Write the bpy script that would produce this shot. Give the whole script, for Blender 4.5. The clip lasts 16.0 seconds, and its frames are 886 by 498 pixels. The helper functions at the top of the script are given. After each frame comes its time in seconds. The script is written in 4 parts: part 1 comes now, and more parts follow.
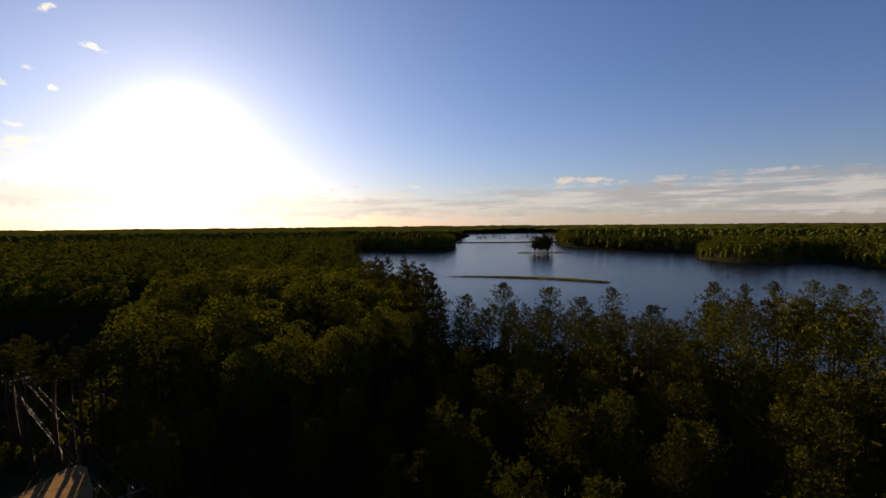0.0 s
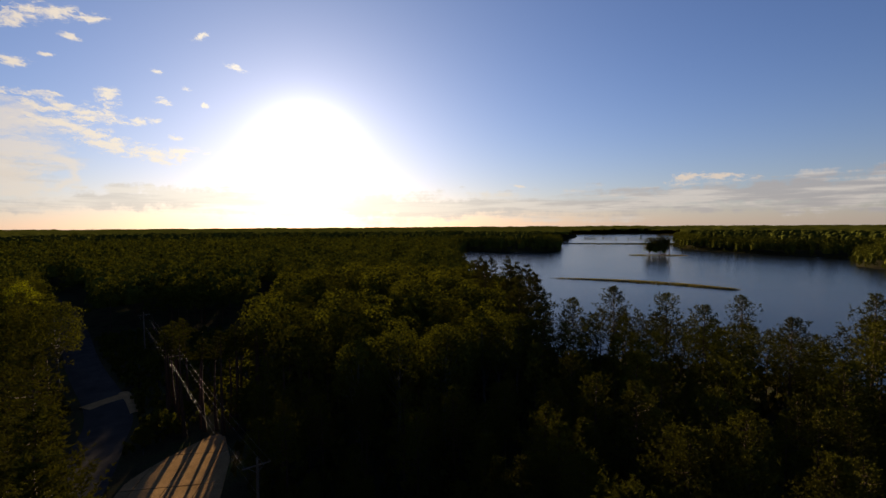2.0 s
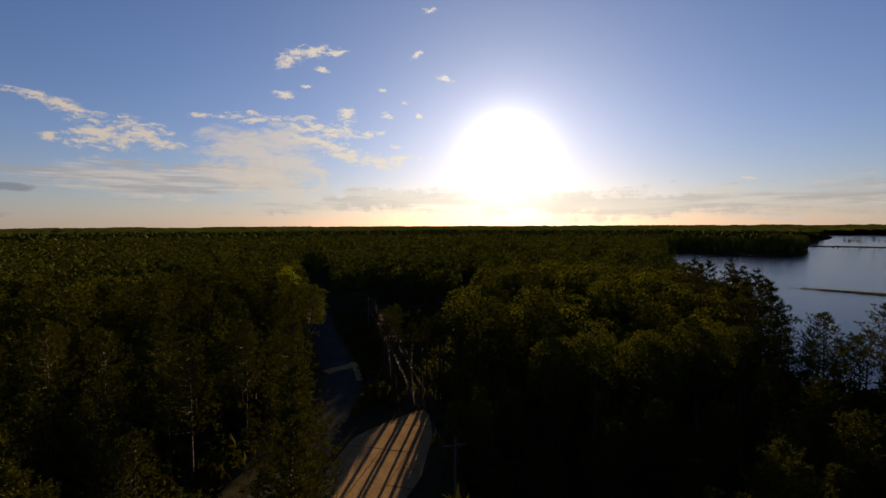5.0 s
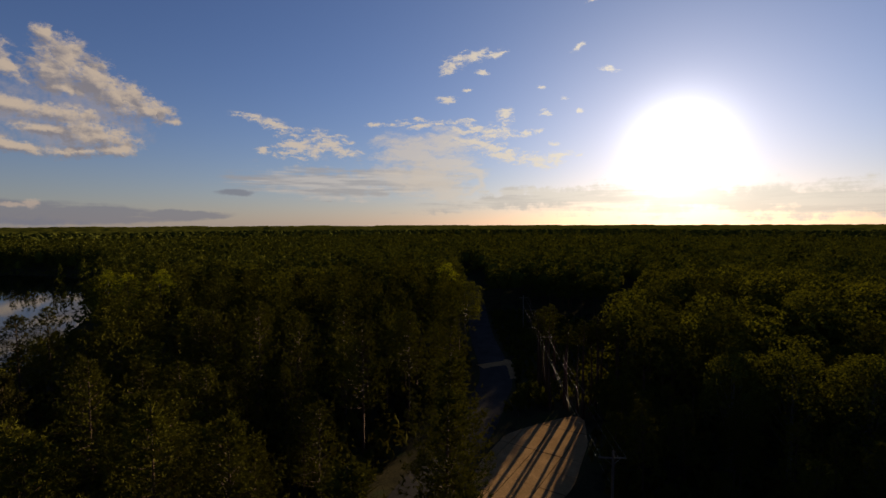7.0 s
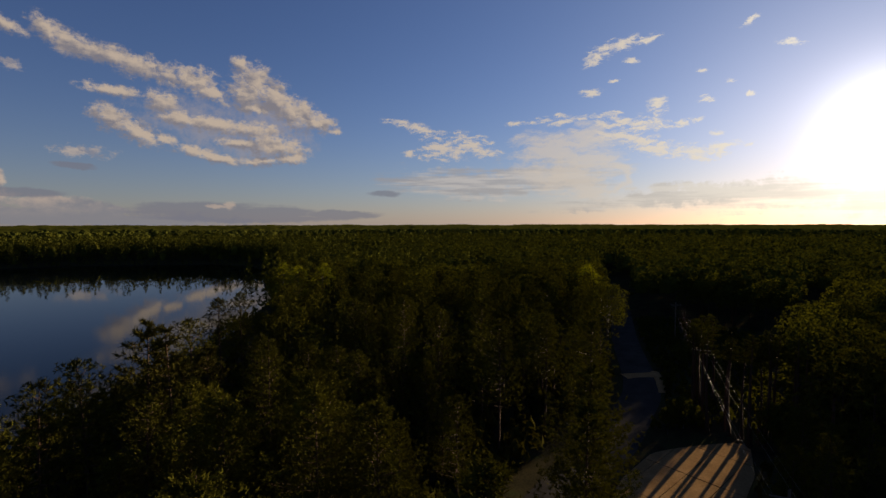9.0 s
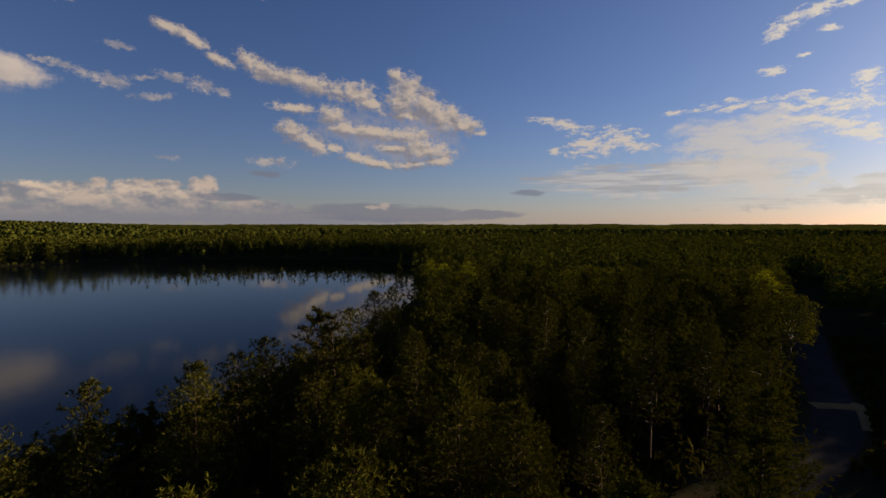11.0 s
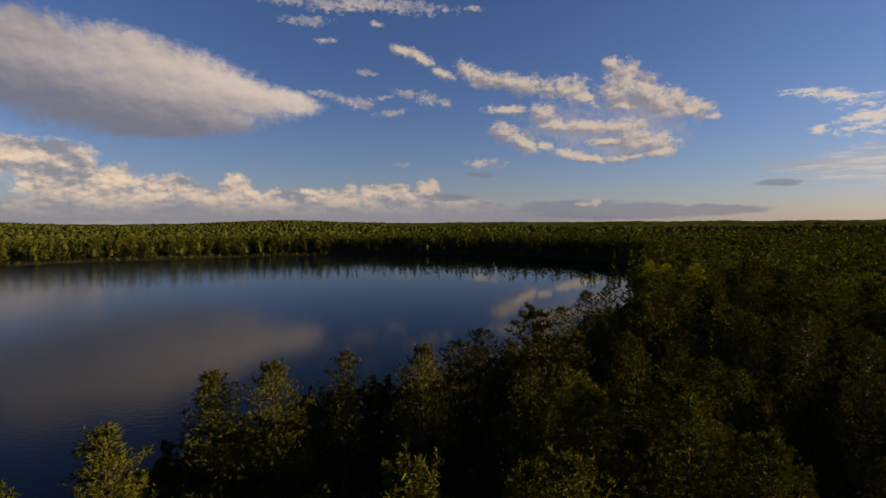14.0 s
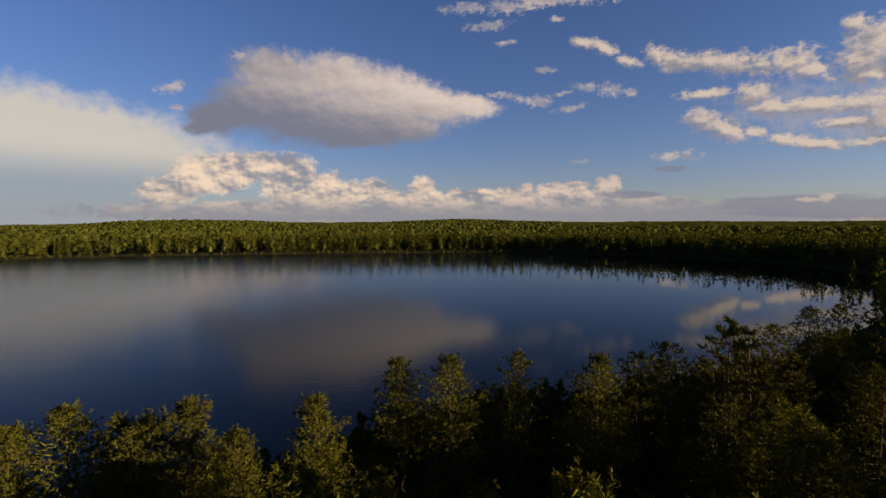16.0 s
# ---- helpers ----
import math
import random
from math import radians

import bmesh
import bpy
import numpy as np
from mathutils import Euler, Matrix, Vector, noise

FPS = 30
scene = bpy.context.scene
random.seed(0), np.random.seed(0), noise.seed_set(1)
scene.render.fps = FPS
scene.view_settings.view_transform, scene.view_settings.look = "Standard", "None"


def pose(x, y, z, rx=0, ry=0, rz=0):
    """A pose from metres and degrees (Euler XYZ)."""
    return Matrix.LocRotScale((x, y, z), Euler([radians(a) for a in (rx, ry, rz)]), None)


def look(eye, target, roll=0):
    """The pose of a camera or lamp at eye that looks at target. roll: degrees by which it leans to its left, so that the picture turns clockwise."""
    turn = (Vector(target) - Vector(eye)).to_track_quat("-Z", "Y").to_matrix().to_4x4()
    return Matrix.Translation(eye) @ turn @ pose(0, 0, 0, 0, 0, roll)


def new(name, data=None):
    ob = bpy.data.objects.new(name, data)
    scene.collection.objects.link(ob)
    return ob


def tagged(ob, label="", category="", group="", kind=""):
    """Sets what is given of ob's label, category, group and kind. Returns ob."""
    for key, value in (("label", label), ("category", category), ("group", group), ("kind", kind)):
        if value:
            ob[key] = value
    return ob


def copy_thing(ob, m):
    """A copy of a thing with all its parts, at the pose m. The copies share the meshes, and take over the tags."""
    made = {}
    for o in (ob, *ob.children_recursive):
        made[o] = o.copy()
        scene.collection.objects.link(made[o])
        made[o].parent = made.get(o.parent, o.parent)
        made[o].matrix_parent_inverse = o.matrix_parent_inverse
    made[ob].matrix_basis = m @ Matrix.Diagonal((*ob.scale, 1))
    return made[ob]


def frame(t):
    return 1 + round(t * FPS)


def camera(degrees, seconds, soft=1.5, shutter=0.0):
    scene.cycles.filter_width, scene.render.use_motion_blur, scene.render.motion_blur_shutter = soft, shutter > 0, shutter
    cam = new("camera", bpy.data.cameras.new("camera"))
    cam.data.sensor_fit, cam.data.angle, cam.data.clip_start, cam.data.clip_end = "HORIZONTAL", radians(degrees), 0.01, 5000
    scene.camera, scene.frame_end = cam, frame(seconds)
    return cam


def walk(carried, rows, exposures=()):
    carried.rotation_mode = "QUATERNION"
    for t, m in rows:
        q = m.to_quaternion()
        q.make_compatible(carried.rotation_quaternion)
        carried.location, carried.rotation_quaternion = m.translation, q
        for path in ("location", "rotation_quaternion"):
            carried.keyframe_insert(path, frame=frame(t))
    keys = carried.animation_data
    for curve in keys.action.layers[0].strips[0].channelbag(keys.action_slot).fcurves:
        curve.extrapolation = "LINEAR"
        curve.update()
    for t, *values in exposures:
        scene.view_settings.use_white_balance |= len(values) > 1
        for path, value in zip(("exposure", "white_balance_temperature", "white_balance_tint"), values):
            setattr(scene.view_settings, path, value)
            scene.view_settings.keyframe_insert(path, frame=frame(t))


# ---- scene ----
cam = camera(87.0, 16.0)
PATH = [
    (0.0, (-0.00, 0.00, 34.00), (-0.000, 99.864, 28.790), -0.53),
    (0.5, (0.01, 0.04, 34.00), (-5.037, 99.785, 28.953), -0.66),
    (1.0, (0.01, 0.11, 34.01), (-10.405, 99.445, 29.011), -0.64),
    (1.5, (-0.00, 0.21, 34.00), (-16.145, 98.768, 28.974), -0.53),
    (2.0, (-0.03, 0.30, 33.98), (-22.037, 97.722, 28.963), -0.36),
    (2.5, (-0.08, 0.40, 33.94), (-28.177, 96.232, 28.874), -0.32),
    (3.0, (-0.12, 0.45, 33.90), (-33.100, 94.723, 28.830), -0.33),
    (3.5, (-0.14, 0.48, 33.86), (-39.047, 92.460, 28.695), -0.33),
    (4.0, (-0.15, 0.48, 33.82), (-45.812, 89.293, 28.628), -0.32),
    (6.5, (-0.14, 0.48, 33.80), (-77.661, 63.424, 28.482), -0.18),
    (7.0, (-0.16, 0.48, 33.80), (-82.429, 57.070, 28.448), -0.20),
    (7.5, (-0.19, 0.48, 33.82), (-86.407, 50.869, 28.491), -0.21),
    (8.0, (-0.22, 0.45, 33.85), (-90.191, 43.781, 28.506), -0.23),
    (8.5, (-0.24, 0.39, 33.88), (-93.047, 37.244, 28.453), -0.17),
    (11.0, (-0.24, 0.31, 33.92), (-100.087, 0.883, 28.347), -0.06),
    (11.5, (-0.25, 0.22, 33.93), (-99.793, -7.489, 28.304), -0.12),
    (12.0, (-0.28, 0.14, 33.93), (-99.024, -14.590, 28.249), -0.11),
    (12.5, (-0.31, 0.04, 33.91), (-97.736, -21.740, 28.161), -0.28),
    (13.0, (-0.34, -0.09, 33.90), (-96.061, -28.439, 28.037), -0.31),
    (13.5, (-0.37, -0.22, 33.89), (-93.868, -35.190, 27.996), -0.42),
    (14.0, (-0.45, -0.30, 33.92), (-90.997, -42.322, 28.009), -0.45),
    (14.5, (-0.53, -0.39, 34.01), (-87.147, -50.008, 28.053), -0.30),
    (15.0, (-0.57, -0.42, 34.07), (-82.280, -57.771, 28.165), -0.48),
    (15.5, (-0.60, -0.42, 34.12), (-75.885, -65.975, 28.215), -0.33),
    (16.0, (-0.60, -0.44, 34.15), (-69.813, -72.373, 28.220), -0.33),
]
# the clip's camera opens and closes its iris on the way: seconds, stops, kelvin
EXPOSURE = [(0.0, 1.40, 6850), (2.0, 1.30, 6850), (3.5, 1.16, 6850), (8.0, 0.94, 6800), (11.0, 0.98, 6600), (13.0, 1.10, 6600), (16.0, 1.34, 6600)]
walk(cam, [(t, look(eye, target, roll)) for t, eye, target, roll in PATH], [(t, ev, kelvin, 14) for t, ev, kelvin in EXPOSURE])

# ---- sky, clouds and sun ----
SUN_AZ, SUN_EL = 28.7, 8.4          # degrees to the left of +y, and up


def heading(az, el=0.0):
    a, e = radians(az), radians(el)
    return Vector((-math.sin(a) * math.cos(e), math.cos(a) * math.cos(e), math.sin(e)))


# clouds: azimuth, elevation, half width, half height, lean (degrees)
RAGGED_BAND = [
    (119.7, 19.5, 1.6, 0.5, -15), (117.3, 18.8, 1.7, 0.6, -24), (114.8, 17.2, 1.3, 0.5, -15), (111.7, 17.4, 1.5, 0.9, -36), (109.8, 16.5, 2.2, 1.0, -15),
    (107.2, 16.1, 2.4, 0.9, -3), (104.8, 15.6, 2.4, 1.1, -10), (102.1, 14.9, 2.3, 1.0, -9), (100.1, 14.8, 2.5, 1.3, -5), (98.4, 14.0, 1.5, 0.8, -15),
]
TOWERED_CLOUD = [
    (95.3, 17.2, 0.8, 0.7, -41), (94.0, 15.5, 2.0, 1.6, -31), (94.8, 13.9, 1.9, 1.3, -1), (91.9, 13.9, 2.7, 1.8, -32), (89.6, 12.5, 2.7, 1.5, -24),
    (87.2, 11.6, 2.0, 1.0, -12), (85.0, 10.7, 1.0, 0.3, -8), (94.0, 12.8, 2.4, 0.6, -1),
]
BROKEN_CLOUD = [
    (106.9, 13.0, 2.4, 0.5, -3), (102.8, 12.5, 1.5, 1.0, 1), (107.2, 10.4, 1.7, 1.2, -24), (104.9, 9.2, 2.4, 1.0, -21), (102.8, 8.8, 1.2, 0.5, -9),
    (101.1, 10.9, 2.3, 0.7, -8), (98.0, 10.7, 2.7, 0.8, 0), (94.6, 10.5, 3.0, 0.8, -1), (95.3, 8.9, 2.3, 0.6, -1), (91.9, 8.8, 2.8, 1.3, -6),
    (90.4, 7.4, 2.2, 0.6, 7), (93.9, 7.0, 3.4, 0.5, 4), (98.1, 7.2, 3.2, 0.5, -12), (99.8, 7.7, 1.6, 0.5, -15),
]
SMALL_PUFFS = [
    (126.3, 14.1, 1.6, 0.5, -5), (124.4, 13.8, 1.4, 0.7, -4), (128.4, 14.6, 1.3, 0.4, -7), (129.6, 14.8, 0.9, 0.3, -2), (121.9, 14.5, 1.1, 0.3, 6),
    (118.9, 14.9, 1.8, 0.4, -10), (116.5, 14.5, 1.8, 0.7, -11), (114.7, 14.1, 1.0, 0.4, -16), (121.0, 12.8, 1.9, 0.4, 10), (120.0, 6.9, 1.1, 0.3, 3),
    (109.6, 7.0, 2.1, 0.6, 1),
]
HIGH_PUFFS = [
    (133.1, 23.9, 2.6, 0.6, 3), (127.8, 23.9, 4.0, 0.8, 1), (123.7, 24.2, 3.4, 0.7, -1), (119.0, 24.0, 4.7, 0.7, -3), (130.5, 22.1, 2.4, 0.5, 1),
    (128.8, 20.2, 1.2, 0.3, 1), (124.1, 17.1, 1.2, 0.3, -1), (122.7, 22.2, 0.9, 0.3, -1), (111.2, 23.8, 1.3, 0.3, -6), (165.6, 13.8, 1.4, 0.6, 11),
    (165.3, 11.9, 0.9, 0.3, 9), (159.0, 17.7, 0.9, 0.5, 11),
]
GREAT = [
    (156.2, 17.6, 1.5, 1.1, -11), (154.8, 15.8, 4.4, 2.5, -6), (148.3, 16.1, 4.5, 2.3, -4), (143.6, 14.8, 7.1, 2.6, -10), (138.2, 13.9, 5.2, 1.8, -11),
    (133.3, 13.6, 3.3, 1.1, -7), (157.6, 13.0, 3.9, 2.5, 7), (149.5, 12.1, 7.9, 2.7, 2), (142.4, 11.1, 5.6, 1.7, 3), (161.1, 11.5, 2.9, 1.6, 13),
    (162.9, 10.2, 1.7, 0.6, 7), (146.7, 9.9, 4.7, 1.0, 3), (147.6, 18.1, 1.2, 0.6, 7),
]
WARM_WISPS = [
    (77.1, 11.8, 2.1, 0.4, -5), (74.6, 11.1, 2.2, 0.6, -12), (76.4, 8.3, 0.8, 0.4, 2), (72.1, 9.0, 2.6, 1.3, -3), (69.1, 9.3, 2.7, 1.2, -9),
    (73.7, 8.1, 1.3, 0.4, 2), (67.3, 8.6, 1.6, 0.5, -4), (63.0, 11.8, 1.5, 0.3, 5), (59.9, 12.1, 2.7, 0.3, 8), (56.8, 11.9, 2.5, 0.3, 11),
]
SUNLIT_WISPS = [
    (51.4, 11.3, 2.7, 0.7, -2), (49.4, 10.9, 2.4, 0.8, -2), (47.8, 12.6, 0.9, 0.9, -33), (47.8, 13.4, 0.8, 0.2, -3), (45.2, 10.7, 1.4, 0.3, 5),
    (49.7, 9.0, 2.3, 0.8, -7), (47.1, 8.1, 2.9, 0.8, -7), (43.8, 7.5, 2.5, 0.8, -2), (41.3, 8.0, 2.2, 0.4, 2), (43.3, 12.8, 0.8, 0.3, -4),
    (53.4, 12.2, 1.6, 0.3, 4), (42.0, 9.4, 0.5, 0.3, -3), (51.7, 9.8, 2.7, 0.7, -2),
]
FAN_WISPS = [
    (59.2, 8.6, 4.1, 2.0, 0), (55.1, 9.8, 3.0, 1.4, -1), (57.5, 5.9, 4.5, 2.2, 0), (55.1, 3.9, 3.0, 1.0, -1), (51.7, 6.5, 1.6, 0.5, -21),
    (50.8, 5.3, 0.5, 1.0, 19), (52.2, 3.9, 1.8, 0.4, 21), (54.4, 7.3, 3.0, 1.1, -1),
]
HIGH_WISPS = [
    (51.8, 19.3, 2.9, 0.6, 7), (54.1, 18.4, 1.6, 0.7, 28), (49.3, 19.5, 1.6, 0.3, 6), (50.8, 17.5, 0.7, 0.3, -3), (39.7, 19.6, 0.8, 0.3, 23),
    (36.1, 17.0, 1.0, 0.3, -17), (43.8, 15.7, 0.6, 0.2, -4), (52.3, 15.6, 0.5, 0.2, -2), (41.1, 14.4, 0.4, 0.2, -5), (54.8, 14.7, 1.2, 0.4, -1),
    (39.3, 12.9, 0.4, 0.2, -5),
]
NORTH_WISPS = [
    (-14.7, 4.9, 1.6, 0.6, 4), (-17.8, 5.0, 2.8, 0.3, -5), (38.2, 24.1, 0.9, 0.3, 6), (3.6, 4.6, 0.9, 0.2, -2),
]
BANKS = [
    (159.1, 6.2, 5.2, 1.3, 4), (154.4, 5.6, 2.9, 1.8, 3), (153.1, 3.7, 3.2, 2.0, 1), (162.3, 4.7, 3.5, 1.3, 3), (166.1, 3.3, 2.4, 1.3, 2),
    (149.8, 4.0, 1.6, 1.6, 1), (147.5, 3.2, 2.4, 1.4, 1), (144.5, 3.9, 1.7, 1.0, 1), (142.4, 2.6, 2.5, 1.0, 0), (138.7, 3.6, 1.4, 1.5, 0),
    (137.2, 2.0, 2.6, 1.2, 0), (133.8, 2.8, 2.0, 0.9, 0), (131.1, 2.9, 2.3, 0.8, 0), (127.7, 2.6, 2.8, 1.1, 0), (122.5, 3.4, 2.1, 0.9, -1),
    (116.7, 4.0, 1.1, 0.9, -1), (119.8, 2.5, 4.1, 1.0, -1), (111.7, 1.9, 2.9, 0.6, -1), (108.2, 1.3, 1.9, 0.5, -1), (126.0, 3.9, 0.6, 0.5, 0),
]
LOW_BANKS = [
    (155.3, 1.2, 15.5, 0.9, 0), (130.8, 0.9, 24.0, 0.8, 0), (110.4, 0.5, 13.0, 0.5, -1), (120.5, 4.0, 1.6, 0.5, -1),
]
STREAKS = [
    (101.2, 1.3, 3.5, 0.6, -1), (91.7, 1.2, 3.4, 0.7, -1), (94.6, 0.7, 8.2, 0.5, -1), (85.0, 1.0, 2.7, 0.5, -1), (110.3, 5.6, 1.4, 0.3, -2),
    (114.7, 2.9, 2.7, 0.4, -1),
]
DUSKY_BANK = [
    (99.6, 1.5, 5.7, 0.7, 1), (92.5, 1.3, 3.9, 0.6, 1), (84.6, 1.1, 4.0, 0.4, 0), (79.2, 3.6, 1.8, 0.3, 1),
]
LIT_KNOBS = [
    (96.7, 2.1, 0.7, 0.4, -2), (98.1, 1.9, 0.9, 0.2, -1), (116.7, 4.3, 0.8, 0.5, -1), (126.0, 4.1, 0.6, 0.4, 0), (121.8, 4.2, 1.1, 0.3, -1),
    (138.7, 3.9, 1.0, 0.8, 0),
]
HAZE = [(-20, 2.9, 26, 1.6, 2), (-42, 2.8, 10, 1.7, 4), (46, 2.9, 12, 1.1, 3), (18, 2.4, 26, 1.5, 0), (66, 5.2, 12, 2.0, 2)]
CUMULUS = RAGGED_BAND + TOWERED_CLOUD + BROKEN_CLOUD
WISPS = WARM_WISPS + SUNLIT_WISPS + HIGH_WISPS + NORTH_WISPS
CLOUD_VEIL = [(98.5, 10.6, 6.5, 2.4, -6), (92.0, 11.5, 4.6, 3.0, -25), (94.0, 8.2, 5.0, 1.0, 0)]
ANVIL = [(176, 8.6, 13, 3.2, -5), (168, 6.6, 9, 1.8, -5), (177, 3.0, 12, 3.6, 0)]


def sky_world():
    w = bpy.data.worlds.new("evening_sky")
    scene.world = w
    w.use_nodes = True
    nt = w.node_tree
    nt.nodes.clear()
    N, L = nt.nodes.new, nt.links.new

    def math_(op, a, b=None, c=None):
        n = N("ShaderNodeMath")
        n.operation = op
        for i, v in enumerate((a, b, c)):
            if v is None:
                continue
            if isinstance(v, (int, float)):
                n.inputs[i].default_value = v
            else:
                L(v, n.inputs[i])
        return n.outputs[0]

    def mix_(f, a, b, mode="MIX"):
        n = N("ShaderNodeMix")
        n.data_type, n.blend_type = "RGBA", mode
        for i, v in ((0, f), (6, a), (7, b)):
            if isinstance(v, (int, float)):
                n.inputs[i].default_value = v
            elif isinstance(v, tuple):
                n.inputs[i].default_value = (*v, 1)
            else:
                L(v, n.inputs[i])
        return n.outputs[2]

    def smooth(v, lo, hi):
        n = N("ShaderNodeMapRange")
        n.interpolation_type = "SMOOTHSTEP"
        L(v, n.inputs[0])
        n.inputs[1].default_value, n.inputs[2].default_value = lo, hi
        return n.outputs[0]

    def fbm(vec, scale, detail, rough, offset=(0, 0, 0), stretch=(1, 1, 1)):
        m = N("ShaderNodeMapping")
        m.inputs[1].default_value = offset
        m.inputs[3].default_value = stretch
        L(vec, m.inputs[0])
        n = N("ShaderNodeTexNoise")
        n.inputs["Scale"].default_value, n.inputs["Detail"].default_value = scale, detail
        n.inputs["Roughness"].default_value = rough
        L(m.outputs[0], n.inputs["Vector"])
        return n.outputs[0]

    sky = N("ShaderNodeTexSky")
    sky.sky_type, sky.sun_disc = "NISHITA", False
    sky.sun_elevation, sky.sun_rotation = radians(SUN_EL), radians(-SUN_AZ)
    sky.air_density, sky.dust_density, sky.ozone_density = SKY_AIR, SKY_DUST, SKY_OZONE
    geo = N("ShaderNodeTexCoord").outputs["Generated"]
    vrot = N("ShaderNodeVectorRotate")
    vrot.rotation_type = "Z_AXIS"
    vrot.inputs["Angle"].default_value = radians(-70)
    L(geo, vrot.inputs["Vector"])
    sep = N("ShaderNodeSeparateXYZ")
    L(vrot.outputs[0], sep.inputs[0])
    u = math_("MULTIPLY", math_("ARCTAN2", sep.outputs[0], sep.outputs[1]), 57.2958)     # to the right of azimuth 70
    el = math_("MULTIPLY", math_("ARCSINE", sep.outputs[2]), 57.2958)
    uv = N("ShaderNodeCombineXYZ")
    L(u, uv.inputs[0])
    L(el, uv.inputs[1])
    uv = uv.outputs[0]

    def shapes(rows, where):
        best = None
        for az, e, a, b, lean in rows:
            m = N("ShaderNodeMapping")
            m.vector_type = "TEXTURE"
            m.inputs[1].default_value = (70 - az, e, 0)
            m.inputs[2].default_value = (0, 0, radians(lean))
            m.inputs[3].default_value = (a * 1.6, b * 1.6, 1)
            L(where, m.inputs[0])
            g = N("ShaderNodeTexGradient")
            g.gradient_type = "SPHERICAL"
            L(m.outputs[0], g.inputs[0])
            best = g.outputs[1] if best is None else math_("MAXIMUM", best, g.outputs[1])
        return best

    sun = N("ShaderNodeVectorMath")
    sun.operation = "DOT_PRODUCT"
    L(geo, sun.inputs[0])
    sun.inputs[1].default_value = heading(SUN_AZ, SUN_EL)
    ang = math_("MULTIPLY", math_("ARCCOSINE", sun.outputs["Value"]), 57.2958)
    near_sun = math_("EXPONENT", math_("MULTIPLY", ang, -1 / 17))

    base = mix_(1.0, sky.outputs[0], SKY_TINT, "MULTIPLY")
    # uneven outlines: the sky's map is bent by turbulence before the cloud shapes are laid on it
    wn = N("ShaderNodeTexNoise")
    wn.inputs["Scale"].default_value, wn.inputs["Detail"].default_value, wn.inputs["Roughness"].default_value = 0.42, 8, 0.66
    L(uv, wn.inputs["Vector"])
    bend = N("ShaderNodeVectorMath")
    bend.operation = "MULTIPLY_ADD"
    L(wn.outputs["Color"], bend.inputs[0])
    bend.inputs[1].default_value, bend.inputs[2].default_value = (9.0, 5.0, 0), (-4.5, -2.5, 0)

    def bent(shift=(0, 0, 0), much=1.0):
        sc = N("ShaderNodeVectorMath")
        sc.operation = "MULTIPLY_ADD"
        L(bend.outputs[0], sc.inputs[0])
        sc.inputs[1].default_value = (much, much, 0)
        L(uv, sc.inputs[2])
        ad = N("ShaderNodeVectorMath")
        L(sc.outputs[0], ad.inputs[0])
        ad.inputs[1].default_value = shift
        return ad.outputs[0]

    soft_uv = bent()

    def puffs(scale, much, light):
        """Round billows: how far a place leans towards the light within its billow, and how deep it lies in it."""
        v = N("ShaderNodeTexVoronoi")
        v.voronoi_dimensions = "2D"
        v.inputs["Scale"].default_value = scale
        where = bent((0, 0, 0), much)
        L(where, v.inputs["Vector"])
        sub = N("ShaderNodeVectorMath")
        sub.operation = "SUBTRACT"
        L(where, sub.inputs[0])
        L(v.outputs["Position"], sub.inputs[1])
        dot = N("ShaderNodeVectorMath")
        dot.operation = "DOT_PRODUCT"
        L(sub.outputs[0], dot.inputs[0])
        dot.inputs[1].default_value = (light[0] * scale, light[1] * scale, 0)
        return dot.outputs["Value"], math_("SUBTRACT", 0.45, v.outputs["Distance"])

    fine = fbm(uv, 0.9, 8, 0.68)
    ragged = fbm(uv, 2.2, 7, 0.66, (4, 1, 0), (0.8, 1.5, 1))
    p1, q1 = puffs(0.42, 0.35, (0.55, 0.85))
    p2, q2 = puffs(1.05, 0.30, (0.55, 0.85))
    p3, q3 = puffs(2.3, 0.25, (0.55, 0.85))
    broad = fbm(uv, 0.16, 3, 0.5, (2, 4, 0))
    relief = math_("SUBTRACT", fbm(uv, 0.30, 9, 0.60, (3, 7, 0), (1, 1.7, 1)), fbm(uv, 0.30, 9, 0.60, (3.7, 8.4, 0), (1, 1.7, 1)))
    grain = math_("SUBTRACT", fbm(uv, 0.95, 7, 0.62, (1, 5, 0), (1, 1.4, 1)), fbm(uv, 0.95, 7, 0.62, (1.25, 5.5, 0), (1, 1.4, 1)))
    light = math_("ADD", math_("MULTIPLY", relief, 1.6), math_("ADD", math_("MULTIPLY", grain, 1.1), math_("MULTIPLY", p1, 0.30)))
    light = math_("ADD", light, math_("MULTIPLY", math_("SUBTRACT", broad, 0.5), 1.2))
    lumps = math_("ADD", math_("MULTIPLY", q1, 0.5), math_("ADD", math_("MULTIPLY", q2, 0.45), math_("MULTIPLY", q3, 0.25)))

    def cloud(rows, where, rough, lump, lo, hi):
        d = shapes(rows, where)
        e = math_("ADD", math_("MULTIPLY", math_("SUBTRACT", fine, 0.53), rough), math_("MULTIPLY", lumps, lump))
        e = math_("MULTIPLY_ADD", math_("SUBTRACT", ragged, 0.5), rough * 0.6, e)
        return math_("MULTIPLY", smooth(math_("ADD", d, e), lo, hi), smooth(d, 0.01, 0.14)), d

    veil = math_("MULTIPLY", math_("EXPONENT", math_("MULTIPLY", math_("MAXIMUM", el, 0.0), -1 / 5.5)), 0.34)
